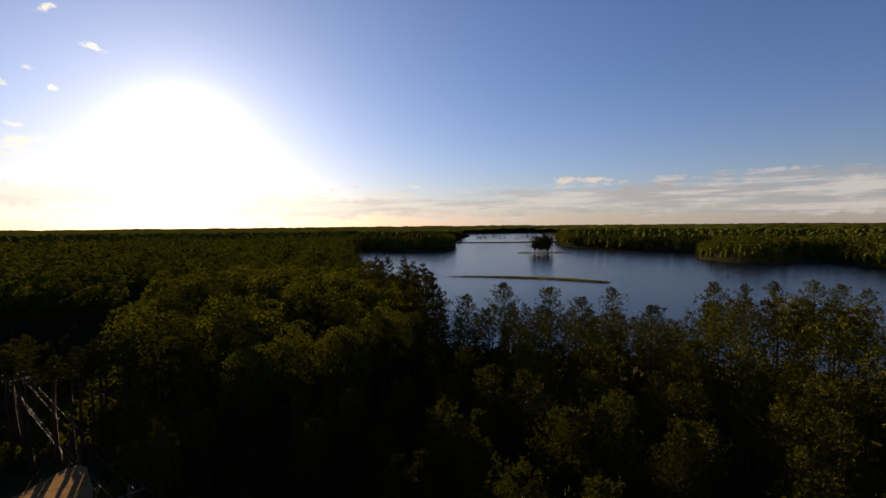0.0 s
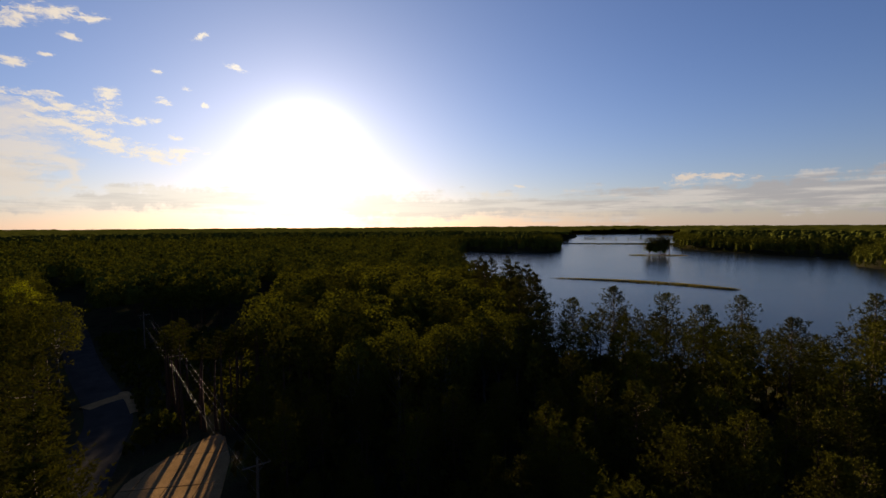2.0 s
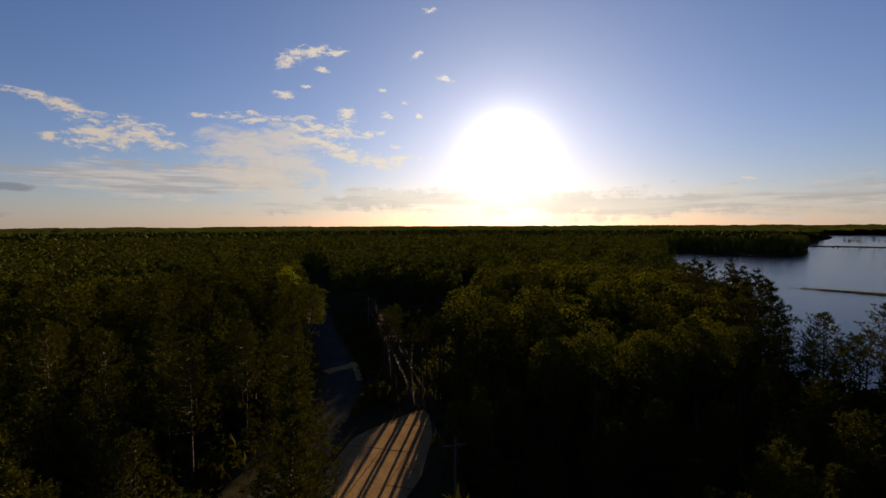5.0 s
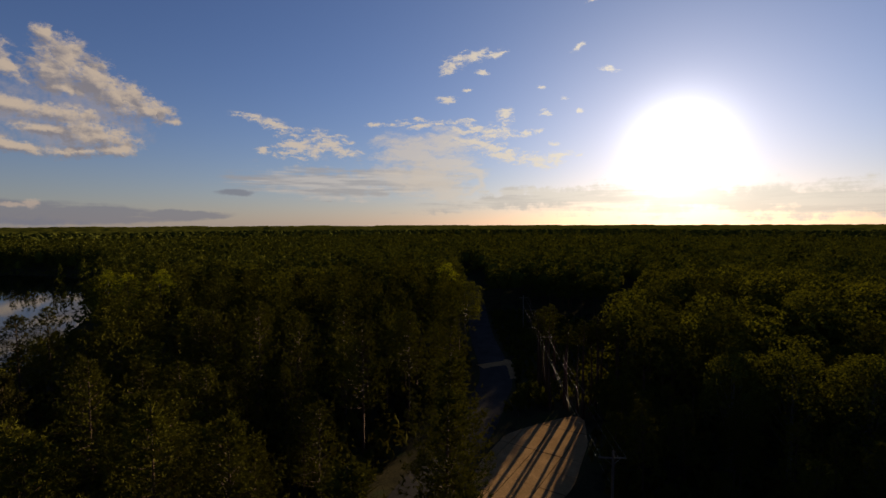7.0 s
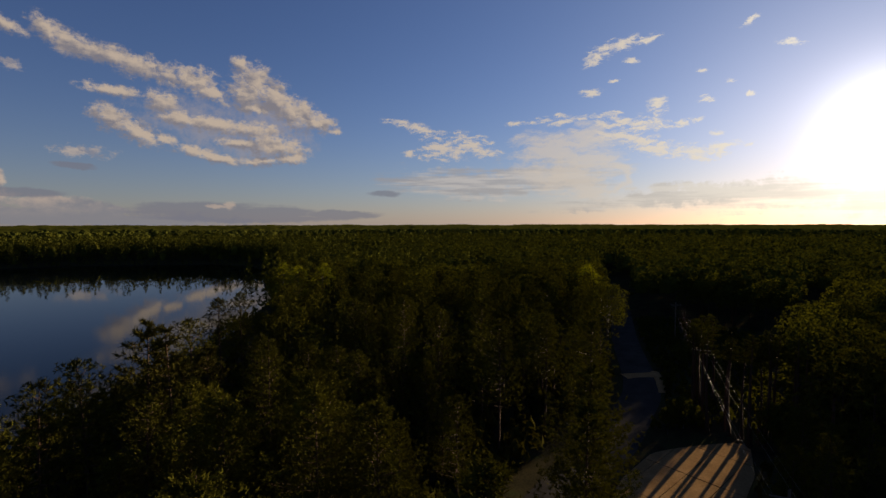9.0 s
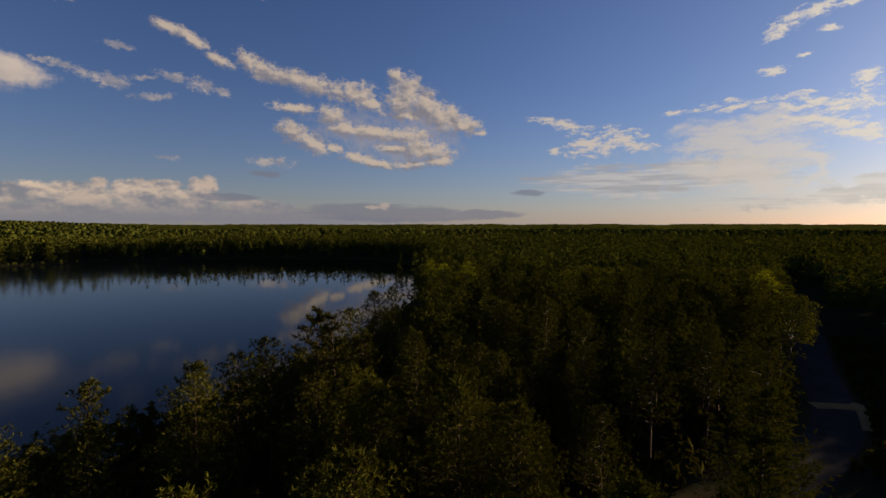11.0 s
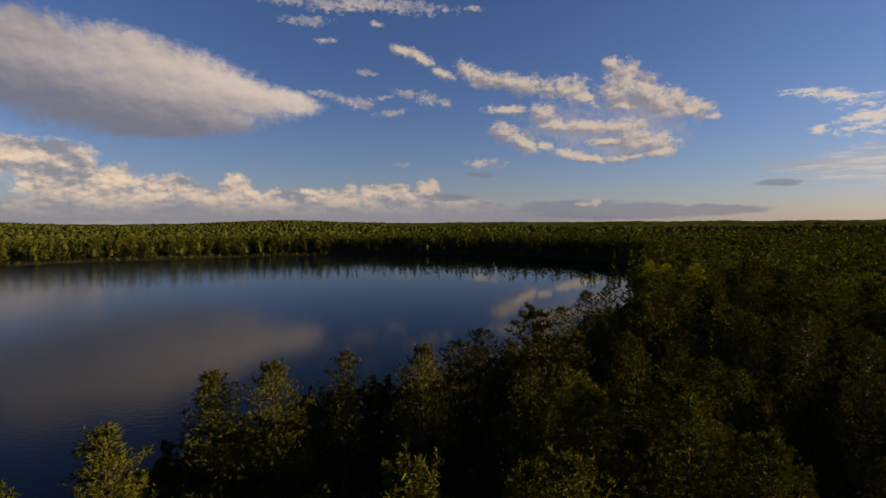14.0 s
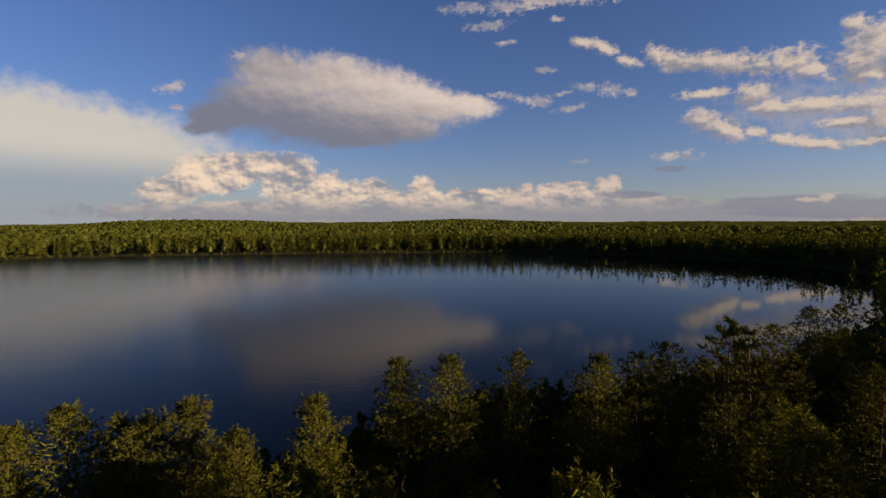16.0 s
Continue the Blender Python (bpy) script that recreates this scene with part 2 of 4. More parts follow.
    out = mix_(veil, base, mix_(near_sun, (0.42, 0.42, 0.42), (0.66, 0.61, 0.53)))
    # haze and veils
    d = shapes(HAZE, soft_uv)
    streak = fbm(uv, 0.25, 8, 0.62, (5, 1, 0), (0.30, 4.2, 1))
    a0 = math_("MULTIPLY", smooth(math_("ADD", d, math_("MULTIPLY", math_("SUBTRACT", streak, 0.55), 2.0)), 0.04, 0.60), smooth(d, 0.0, 0.3))
    out = mix_(math_("MULTIPLY", a0, 0.8), out, mix_(near_sun, mix_(smooth(fbm(uv, 0.3, 7, 0.6, (9, 3, 0), (0.35, 4.0, 1)), 0.42, 0.6), (0.30, 0.295, 0.31), (0.50, 0.475, 0.45)), (1.0, 0.92, 0.79)))
    a0 = math_("MULTIPLY", smooth(shapes(ANVIL, soft_uv), 0.0, 0.6), 0.9)
    out = mix_(a0, out, mix_(smooth(el, 3.6, 8.0), (0.27, 0.31, 0.34), (0.56, 0.52, 0.43)))
    # the bank of far cumulus
    a1, _ = cloud(BANKS + LOW_BANKS, bent((0, 0, 0), 0.16), 0.75, 0.35, 0.02, 0.40)
    calm_light = math_("ADD", math_("MULTIPLY", relief, 2.6), math_("ADD", math_("MULTIPLY", grain, 1.3), math_("MULTIPLY", math_("SUBTRACT", broad, 0.5), 1.3)))
    lit1 = math_("MULTIPLY", smooth(calm_light, -0.60, 0.55), smooth(el, 0.3, 3.8))
    far_off = smooth(u, -70, -25)
    warm = mix_(far_off, (0.80, 0.62, 0.44), (0.50, 0.41, 0.35))
    out = mix_(math_("MULTIPLY", a1, 0.90), out, mix_(lit1, (0.235, 0.240, 0.270), warm))
    d = shapes(STREAKS + DUSKY_BANK, bent((0, 0, 0), 0.2))
    a0 = math_("MULTIPLY", smooth(math_("ADD", d, math_("MULTIPLY", math_("SUBTRACT", streak, 0.52), 1.2)), 0.05, 0.45), smooth(d, 0.0, 0.2))
    out = mix_(math_("MULTIPLY", a0, 0.70), out, (0.185, 0.195, 0.245))
    # thin grey veil that binds the broken cumulus
    d = shapes(CLOUD_VEIL, bent((0, 0, 0), 0.5))
    a0 = smooth(math_("MULTIPLY_ADD", math_("SUBTRACT", fine, 0.52), 1.8, d), 0.05, 0.9)
    out = mix_(math_("MULTIPLY", math_("MULTIPLY", a0, smooth(d, 0.0, 0.3)), 0.55), out, (0.36, 0.335, 0.355))
    # cumulus
    small = bent((0, 0, 0), 0.16)
    a2, d2 = cloud(CUMULUS, small, 1.6, 0.45, 0.06, 0.72)
    d2s = shapes(CUMULUS, bent((0.35, 0.55, 0), 0.16))
    lit2 = smooth(math_("ADD", math_("MULTIPLY", math_("SUBTRACT", d2, d2s), 0.75), math_("MULTIPLY", light, 0.75)), -0.36, 0.38)
    out = mix_(math_("MULTIPLY", a2, 0.94), out, mix_(lit2, (0.23, 0.222, 0.25), (0.57, 0.475, 0.375)))
    a6, _ = cloud(SMALL_PUFFS + HIGH_PUFFS, small, 2.4, 0.3, 0.12, 0.85)
    out = mix_(math_("MULTIPLY", a6, 0.75), out, mix_(smooth(light, -0.4, 0.4), (0.27, 0.265, 0.30), (0.54, 0.46, 0.385)))
    a5, _ = cloud(LIT_KNOBS, small, 1.8, 0.4, 0.05, 0.7)
    out = mix_(math_("MULTIPLY", a5, 0.6), out, (0.56, 0.45, 0.36))
    # the great cloud
    a4, _ = cloud(GREAT, bent((0, 0, 0), 0.18), 0.5, 0.22, 0.03, 0.55)
    body = math_("ADD", math_("MULTIPLY", smooth(el, 8.8, 16.0), 0.85), math_("ADD", math_("MULTIPLY", calm_light, 0.18), math_("MULTIPLY_ADD", u, 0.03, 1.78)))
    out = mix_(math_("MULTIPLY", a4, 0.95), out, mix_(smooth(body, -0.50, 0.85), (0.17, 0.175, 0.215), (0.66, 0.555, 0.46)))
    # thin wisps
    n3 = fbm(bent((0, 0, 0), 0.3), 0.50, 10, 0.70, (11, 2, 0), (0.55, 1.7, 1))
    n4 = fbm(bent((0, 0, 0), 0.3), 1.1, 9, 0.70, (7, 2, 0), (0.6, 1.6, 1))
    d3 = shapes(FAN_WISPS, bent((0, 0, 0), 0.25))
    a3 = math_("MULTIPLY", smooth(math_("ADD", d3, math_("MULTIPLY", math_("SUBTRACT", n3, 0.53), 2.6)), -0.05, 0.75), smooth(d3, 0.0, 0.2))
    out = mix_(math_("MULTIPLY", a3, 0.75), out, mix_(near_sun, (0.55, 0.49, 0.43), (0.98, 0.90, 0.78)))
    d3 = shapes(WISPS, bent((0, 0, 0), 0.18))
    a3 = math_("MULTIPLY", smooth(math_("ADD", d3, math_("MULTIPLY", math_("SUBTRACT", n4, 0.52), 4.2)), 0.08, 0.95), smooth(d3, 0.0, 0.25))
    out = mix_(a3, out, mix_(near_sun, (0.55, 0.49, 0.43), (1.05, 0.99, 0.88)))
    # the bright aureole round the sun
    round_ = math_("POWER", math_("MULTIPLY", ang, 1 / GLOW_SIZE), 2.0)
    g1 = math_("MULTIPLY", math_("EXPONENT", math_("MULTIPLY", round_, -1.0)), GLOW_CORE)
    g2 = math_("MULTIPLY", math_("EXPONENT", math_("MULTIPLY", ang, -1 / 15)), GLOW_WIDE)
    glow = N("ShaderNodeCombineColor")
    L(math_("MULTIPLY_ADD", g2, 0.86, g1), glow.inputs[0])
    L(math_("MULTIPLY_ADD", g1, 0.97, g2), glow.inputs[1])
    L(math_("MULTIPLY_ADD", g2, 0.76, math_("MULTIPLY", g1, 0.92)), glow.inputs[2])
    out = mix_(1.0, out, glow.outputs[0], "ADD")
    bg = N("ShaderNodeBackground")
    L(out, bg.inputs[0])
    bg.inputs[1].default_value = 0.45
    L(bg.outputs[0], N("ShaderNodeOutputWorld").inputs[0])


SKY_TINT, SKY_AIR, SKY_DUST, SKY_OZONE = (0.113, 0.098, 0.119), 1.0, 0.3, 4.0
GLOW_CORE, GLOW_WIDE, GLOW_SIZE = 1.2, 0.32, 4.2
sky_world()
lamp = bpy.data.lights.new("sun", "SUN")
lamp.energy, lamp.angle, lamp.color = 6.0, radians(0.6), (1.0, 0.80, 0.52)
new("sun", lamp).matrix_world = look(heading(SUN_AZ, SUN_EL) * 300, (0, 0, 0))


# ---- materials ----
def material(name, build):
    m = bpy.data.materials.new(name)
    m.use_nodes = True
    nt = m.node_tree
    nt.nodes.clear()
    out = nt.nodes.new("ShaderNodeOutputMaterial")
    build(nt, nt.nodes.new, nt.links.new, out)
    return m


def ramp(N, L, value, stops):
    r = N("ShaderNodeValToRGB")
    L(value, r.inputs[0])
    while len(r.color_ramp.elements) < len(stops):
        r.color_ramp.elements.new(0.5)
    for e, (p, c) in zip(r.color_ramp.elements, stops):
        e.position, e.color = p, (*c, 1)
    return r.outputs[0]


def noise_tex(N, L, scale, detail=4, rough=0.55, stretch=(1, 1, 1)):
    c = N("ShaderNodeNewGeometry").outputs["Position"]
    m = N("ShaderNodeMapping")
    m.inputs[3].default_value = stretch
    L(c, m.inputs[0])
    n = N("ShaderNodeTexNoise")
    n.inputs["Scale"].default_value, n.inputs["Detail"].default_value, n.inputs["Roughness"].default_value = scale, detail, rough
    L(m.outputs[0], n.inputs["Vector"])
    return n.outputs[0]


def mixed(N, L, f, a, b, mode="MIX"):
    n = N("ShaderNodeMix")
    n.data_type, n.blend_type = "RGBA", mode
    for i, v in ((0, f), (6, a), (7, b)):
        if isinstance(v, (int, float)):
            n.inputs[i].default_value = v
        elif isinstance(v, tuple):
            n.inputs[i].default_value = (*v, 1)
        else:
            L(v, n.inputs[i])
    return n.outputs[2]


def foliage(name, dark, mid, light, through_amount, leaf_scale=0.11, leafy=0.0):
    def build(nt, N, L, out):
        stand = noise_tex(N, L, leaf_scale, 3)
        col = ramp(N, L, stand, [(0.30, dark), (0.50, mid), (0.70, light)])
        isl = N("ShaderNodeNewGeometry").outputs["Random Per Island"]
        tone = ramp(N, L, isl, [(0.0, (0.8, 0.8, 0.8)), (1.0, (1.2, 1.2, 1.1))])
        col = mixed(N, L, 1.0, col, tone, "MULTIPLY")
        p = N("ShaderNodeBsdfPrincipled")
        L(col, p.inputs["Base Color"])
        p.inputs["Roughness"].default_value = 0.62
        p.inputs["Specular IOR Level"].default_value = 0.0
        t = N("ShaderNodeBsdfTranslucent")
        if leafy:
            bp = N("ShaderNodeBump")
            bp.inputs["Strength"].default_value, bp.inputs["Distance"].default_value = 1.0, leafy
            L(noise_tex(N, L, 0.9, 4, 0.7), bp.inputs["Height"])
            L(bp.outputs[0], p.inputs["Normal"])
        L(mixed(N, L, 1.0, col, (1.25, 1.2, 0.42), "MULTIPLY"), t.inputs[0])
        m = N("ShaderNodeMixShader")
        m.inputs[0].default_value = through_amount
        L(p.outputs[0], m.inputs[1])
        L(t.outputs[0], m.inputs[2])
        L(m.outputs[0], out.inputs[0])
    return material(name, build)


def rough_mat(name, stops, scale, bump=0.0, rough=0.85, fine=None, stretch=(1, 1, 1), gloss=0.1):
    def build(nt, N, L, out):
        a = noise_tex(N, L, scale, 5, 0.6, stretch)
        col = ramp(N, L, a, stops)
        if fine:
            b = noise_tex(N, L, fine, 4, 0.7)
            col = mixed(N, L, 1.0, col, ramp(N, L, b, [(0.3, (0.6, 0.6, 0.6)), (0.7, (1.3, 1.3, 1.3))]), "MULTIPLY")
        p = N("ShaderNodeBsdfPrincipled")
        L(col, p.inputs["Base Color"])
        p.inputs["Roughness"].default_value = rough
        p.inputs["Specular IOR Level"].default_value = gloss
        if bump:
            bp = N("ShaderNodeBump")
            bp.inputs["Strength"].default_value, bp.inputs["Distance"].default_value = 1.0, bump
            L(noise_tex(N, L, fine or scale, 4, 0.7, stretch), bp.inputs["Height"])
            L(bp.outputs[0], p.inputs["Normal"])
        L(p.outputs[0], out.inputs[0])
    return material(name, build)


def water_build(nt, N, L, out):
    p = N("ShaderNodeBsdfPrincipled")
    p.inputs["Base Color"].default_value = (0.003, 0.005, 0.008, 1)
    p.inputs["Roughness"].default_value = 0.07
    p.inputs["IOR"].default_value = 1.19
    b = N("ShaderNodeBump")
    b.inputs["Strength"].default_value, b.inputs["Distance"].default_value = 0.6, 0.06
    small = noise_tex(N, L, 0.9, 3, 0.6, (1.0, 0.6, 1))
    calm = noise_tex(N, L, 0.012, 3, 0.5, (1.0, 1.0, 1.0))
    # the sheltered bay lies still, the open water is ruffled by a light wind
    bay = N("ShaderNodeVectorMath")
    bay.operation = "DISTANCE"
    L(N("ShaderNodeNewGeometry").outputs["Position"], bay.inputs[0])
    bay.inputs[1].default_value = (-300, -40, 0)
    wind = N("ShaderNodeMapRange")
    wind.interpolation_type = "SMOOTHSTEP"
    L(bay.outputs["Value"], wind.inputs[0])
    wind.inputs[1].default_value, wind.inputs[2].default_value = 90, 280
    wind.inputs[3].default_value, wind.inputs[4].default_value = 0.07, 1.0
    rg = N("ShaderNodeMapRange")
    L(wind.outputs[0], rg.inputs[0])
    rg.inputs[1].default_value, rg.inputs[2].default_value, rg.inputs[3].default_value, rg.inputs[4].default_value = 0.07, 1.0, 0.03, 0.10
    open_ = N("ShaderNodeMapRange")
    open_.interpolation_type = "SMOOTHSTEP"
    L(bay.outputs["Value"], open_.inputs[0])
    open_.inputs[1].default_value, open_.inputs[2].default_value = 230, 450
    open_.inputs[3].default_value, open_.inputs[4].default_value = 0.0, 0.09
    ro = N("ShaderNodeMath")
    L(rg.outputs[0], ro.inputs[0])
    L(open_.outputs[0], ro.inputs[1])
    L(ro.outputs[0], p.inputs["Roughness"])
    h0 = N("ShaderNodeMath")
    h0.operation = "MULTIPLY"
    L(small, h0.inputs[0])
    L(wind.outputs[0], h0.inputs[1])
    h = N("ShaderNodeMath")
    h.operation = "MULTIPLY"
    L(h0.outputs[0], h.inputs[0])
    L(ramp(N, L, calm, [(0.4, (0.45, 0.45, 0.45)), (0.62, (1, 1, 1))]), h.inputs[1])
    gust = N("ShaderNodeMath")
    gust.operation = "MULTIPLY_ADD"
    L(open_.outputs[0], gust.inputs[0])
    gust.inputs[1].default_value, gust.inputs[2].default_value = 12.0, 1.0
    h2 = N("ShaderNodeMath")
    h2.operation = "MULTIPLY"
    L(h.outputs[0], h2.inputs[0])
    L(gust.outputs[0], h2.inputs[1])
    L(h2.outputs[0], b.inputs["Height"])
    L(b.outputs[0], p.inputs["Normal"])
    L(p.outputs[0], out.inputs[0])


WATER = material("lake_water", water_build)
PINE = foliage("pine_needles", (0.030, 0.0285, 0.006), (0.044, 0.042, 0.0065), (0.064, 0.061, 0.008), 0.09)
SPRUCE = foliage("spruce_needles", (0.028, 0.026, 0.007), (0.041, 0.037, 0.008), (0.057, 0.050, 0.010), 0.08)
LEAVES = foliage("broad_leaves", (0.031, 0.032, 0.006), (0.046, 0.047, 0.008), (0.068, 0.067, 0.010), 0.22)
YELLOW = foliage("yellow_green_leaves", (0.072, 0.080, 0.008), (0.092, 0.098, 0.009), (0.12, 0.12, 0.011), 0.36)
WOODS = foliage("far_leaves", (0.027, 0.029, 0.006), (0.048, 0.051, 0.009), (0.077, 0.074, 0.011), 0.10, 0.10)
CANOPY = foliage("canopy_leaves", (0.022, 0.025, 0.005), (0.038, 0.042, 0.008), (0.060, 0.061, 0.010), 0.06, 0.10, 1.2)
REED = foliage("dry_reed", (0.060, 0.053, 0.020), (0.090, 0.077, 0.029), (0.12, 0.097, 0.036), 0.25, 0.2)
BARK = rough_mat("pine_bark", [(0.3, (0.026, 0.018, 0.012)), (0.7, (0.075, 0.042, 0.025))], 1.2, 0.03, 0.9, 9, (1, 1, 0.25))
PALE_BARK = rough_mat("grey_bark", [(0.3, (0.035, 0.031, 0.027)), (0.7, (0.09, 0.08, 0.07))], 1.5, 0.02, 0.9, 10, (1, 1, 0.3))
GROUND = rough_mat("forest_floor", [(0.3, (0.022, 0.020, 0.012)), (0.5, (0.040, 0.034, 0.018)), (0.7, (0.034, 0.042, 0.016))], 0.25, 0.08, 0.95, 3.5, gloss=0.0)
ASPHALT = rough_mat("worn_asphalt", [(0.3, (0.032, 0.030, 0.028)), (0.7, (0.055, 0.050, 0.045))], 0.35, 0.008, 0.9, 14, gloss=0.0)
GRAVEL = rough_mat("tan_concrete", [(0.3, (0.20, 0.120, 0.054)), (0.7, (0.29, 0.178, 0.083))], 0.4, 0.02, 0.95, 8, gloss=0.0)
METAL = rough_mat("weathered_steel", [(0.3, (0.08, 0.075, 0.07)), (0.7, (0.13, 0.12, 0.11))], 3, 0, 0.6, gloss=0.03)
WIRE = rough_mat("dark_wire", [(0.3, (0.075, 0.062, 0.048)), (0.7, (0.11, 0.09, 0.07))], 3, 0, 0.5, gloss=0.06)
POLE = rough_mat("pole_wood", [(0.3, (0.08, 0.06, 0.045)), (0.7, (0.15, 0.12, 0.09))], 2, 0.01, 0.9, 12, (1, 1, 0.2))


# ---- plan ----
EYE_Z = 34.0
LAKE_NORTH = [(-5, 150), (6, 118), (18, 126), (30, 118), (40, 111), (59, 112), (76, 108), (95, 98), (135, 80), (230, 95),
              (300, 130), (330, 230), (302, 313), (330, 392), (300, 404), (272, 362), (241, 386), (232, 425), (275, 508),
              (224, 584), (178, 690), (196, 816), (67, 834), (21, 822), (16, 640), (10, 606), (-31, 589), (-68, 595),
              (-108, 628), (-92, 500), (-62, 350), (-32, 222), (-13, 166)]
LAKE_FAR = [(40, 930), (218, 905), (370, 1500), (340, 1760), (90, 1660)]
LAKE_WEST = [(-152, -20), (-108, -29), (-80, -38), (-62, -52), (-43, -58), (-23, -62), (-5, -62), (12, -62), (40, -66),
             (120, -80), (240, -260), (160, -520), (60, -592), (0, -598), (-54, -583), (-95, -560), (-169, -510),
             (-255, -440), (-340, -372), (-408, -290), (-445, -172), (-430, -70), (-398, -36), (-340, -12), (-250, -7),
             (-190, -15)]
ROAD = [(-235, 172), (-190, 148), (-147, 117.5), (-105, 86), (-75, 65.5), (-63.5, 53.5), (-54, 41.5), (-44, 26), (-28, 8), (-8, -8), (8, -20)]
# sides cut where its sunlight ends: the shade's edge is in this outline
LOT = [(-51.6, 51), (-51.0, 57), (-50.2, 61.2), (-48.4, 61.4), (-42.6, 55), (-36.4, 44.5), (-33, 34), (-38, 30), (-43, 33.0), (-47.5, 39), (-51.5, 47)]
LOT_EDGE = [(-55, 55), (-53, 65), (-46, 65), (-39, 55), (-33, 44), (-30, 32), (-38, 27), (-45, 32), (-50, 39), (-54, 47)]
CLEARING = [(-62, 50), (-105, 82), (-128, 102), (-124, 114), (-95, 130), (-119, 174), (-109, 179), (-47, 66), (-39.5, 53),
            (-20, 28), (-5, 8), (-18, 6), (-42, 30)]
ISLAND = (116, 546, 21, 9)
REEDS = [(4, 304), (40, 297), (72, 283), (93, 266)]


def inside(poly, x, y):
    """Which of the points lie within the outline."""
    x, y = np.asarray(x, float), np.asarray(y, float)
    res = np.zeros(x.shape, bool)
    for (x0, y0), (x1, y1) in zip(poly, poly[1:] + poly[:1]):
        if y0 != y1:
            res ^= ((y0 > y) != (y1 > y)) & (x < (x1 - x0) * (y - y0) / (y1 - y0) + x0)
    return res


def line_dist(line, x, y, closed=False):
    x, y = np.asarray(x, float), np.asarray(y, float)
    best = np.full(x.shape, 1e9)
    for (x0, y0), (x1, y1) in zip(line, line[1:] + (line[:1] if closed else [])):
        dx, dy = x1 - x0, y1 - y0
        k = np.clip(((x - x0) * dx + (y - y0) * dy) / (dx * dx + dy * dy), 0, 1)
        best = np.minimum(best, np.hypot(x - x0 - k * dx, y - y0 - k * dy))
    return best


def shore(x, y):
    """Metres from the waterline: positive on land."""
    d = np.full(np.shape(x), 1e9)
    for lake in (LAKE_NORTH, LAKE_FAR, LAKE_WEST):
        e = line_dist(lake, x, y, True)
        d = np.minimum(d, np.where(inside(lake, x, y), -e, e))
    ix, iy, ia, ib = ISLAND
    r = np.hypot((x - ix) / ia, (y - iy) / ib)
    return np.maximum(d, (1 - r) * ib)


def waves(x, y, size, seed):
    """A soft, uneven swell between -1 and 1."""
    r = np.random.RandomState(seed)
    z = np.zeros(np.shape(x))
    for k in range(7):
        a, f, p = r.uniform(0, 6.28), (0.7 + 0.25 * k) * 6.28 / size, r.uniform(0, 6.28)
        z = z + np.sin((x * np.cos(a) + y * np.sin(a)) * f + p) / 3.2
    return np.clip(z, -1.4, 1.4)


def ground_z(x, y):
    x, y = np.asarray(x, float), np.asarray(y, float)
    d = np.hypot(x, y)
    az = np.degrees(np.arctan2(-x, y)) % 360
    s = shore(x, y)
    land = -0.15 + 2.15 * np.clip(s / 16, 0, 1) + 1.0 * waves(x, y, 160, 3) * np.clip((s - 15) / 60, 0, 1)
    land = land + 4.5 * waves(x, y, 900, 5) * np.clip((d - 500) / 1200, 0, 1)
    ridge = np.exp(-((az - 134) / 9) ** 2) * 17 + np.exp(-((az - 165) / 10) ** 2) * 18 + np.exp(-((az - 150) / 30) ** 2) * 4
    land = land + ridge * np.clip((d - 800) / 1000, 0, 1)
    flat = np.clip((np.minimum(line_dist(ROAD, x, y), np.where(inside(LOT, x, y), 0, line_dist(LOT, x, y, True))) - 5) / 10, 0, 1)
    land = np.where(s > 0, 2.0 * (1 - flat) + land * flat, land)
    return np.where(s > 0, land, np.clip(s * 0.25, -3, 0) - 0.15)


# ---- mesh helpers ----
def mesh_from(name, verts, tris, mat, smooth=False):
    me = bpy.data.meshes.new(name)
    verts, tris = np.asarray(verts, np.float32), np.asarray(tris, np.int32)
    n = tris.shape[1]
    me.vertices.add(len(verts))
    me.vertices.foreach_set("co", verts.ravel())
    me.loops.add(tris.size)
    me.loops.foreach_set("vertex_index", tris.ravel())
    me.polygons.add(len(tris))
    me.polygons.foreach_set("loop_start", np.arange(0, tris.size, n, dtype=np.int32))
    if smooth:
        me.polygons.foreach_set("use_smooth", np.ones(len(tris), bool))
    me.update(calc_edges=True)
    me.materials.append(mat)
    return me


def part_mesh(name, me, parent, label=""):
    ob = new(name, me)
    ob.parent = parent
    return tagged(ob, label) if label else ob


def tube(points, radii, sides=6):
    """A tapered round bar through the points, as corners and four-sided faces."""
    pts = [Vector(p) for p in points]
    vs, fs = [], []
    for i, p in enumerate(pts):
        d = (pts[min(i + 1, len(pts) - 1)] - pts[max(i - 1, 0)]).normalized()
        a = d.orthogonal().normalized() if abs(d.z) < 0.95 else Vector((1, 0, 0))
        a = (a - d * a.dot(d)).normalized()
        b = d.cross(a)
        for k in range(sides):
            t = 6.28318 * k / sides
            vs.append(p + (a * math.cos(t) + b * math.sin(t)) * radii[i])
    for i in range(len(pts) - 1):
        for k in range(sides):
            q = (k + 1) % sides
            fs.append((i * sides + k, i * sides + q, (i + 1) * sides + q, (i + 1) * sides + k))
    return [tuple(v) for v in vs], fs


def join_tubes(tubes):
    vs, fs = [], []
    for v, f in tubes:
        o = len(vs)
        vs += v
        fs += [tuple(i + o for i in q) for q in f]
    return np.array(vs), np.array(fs)


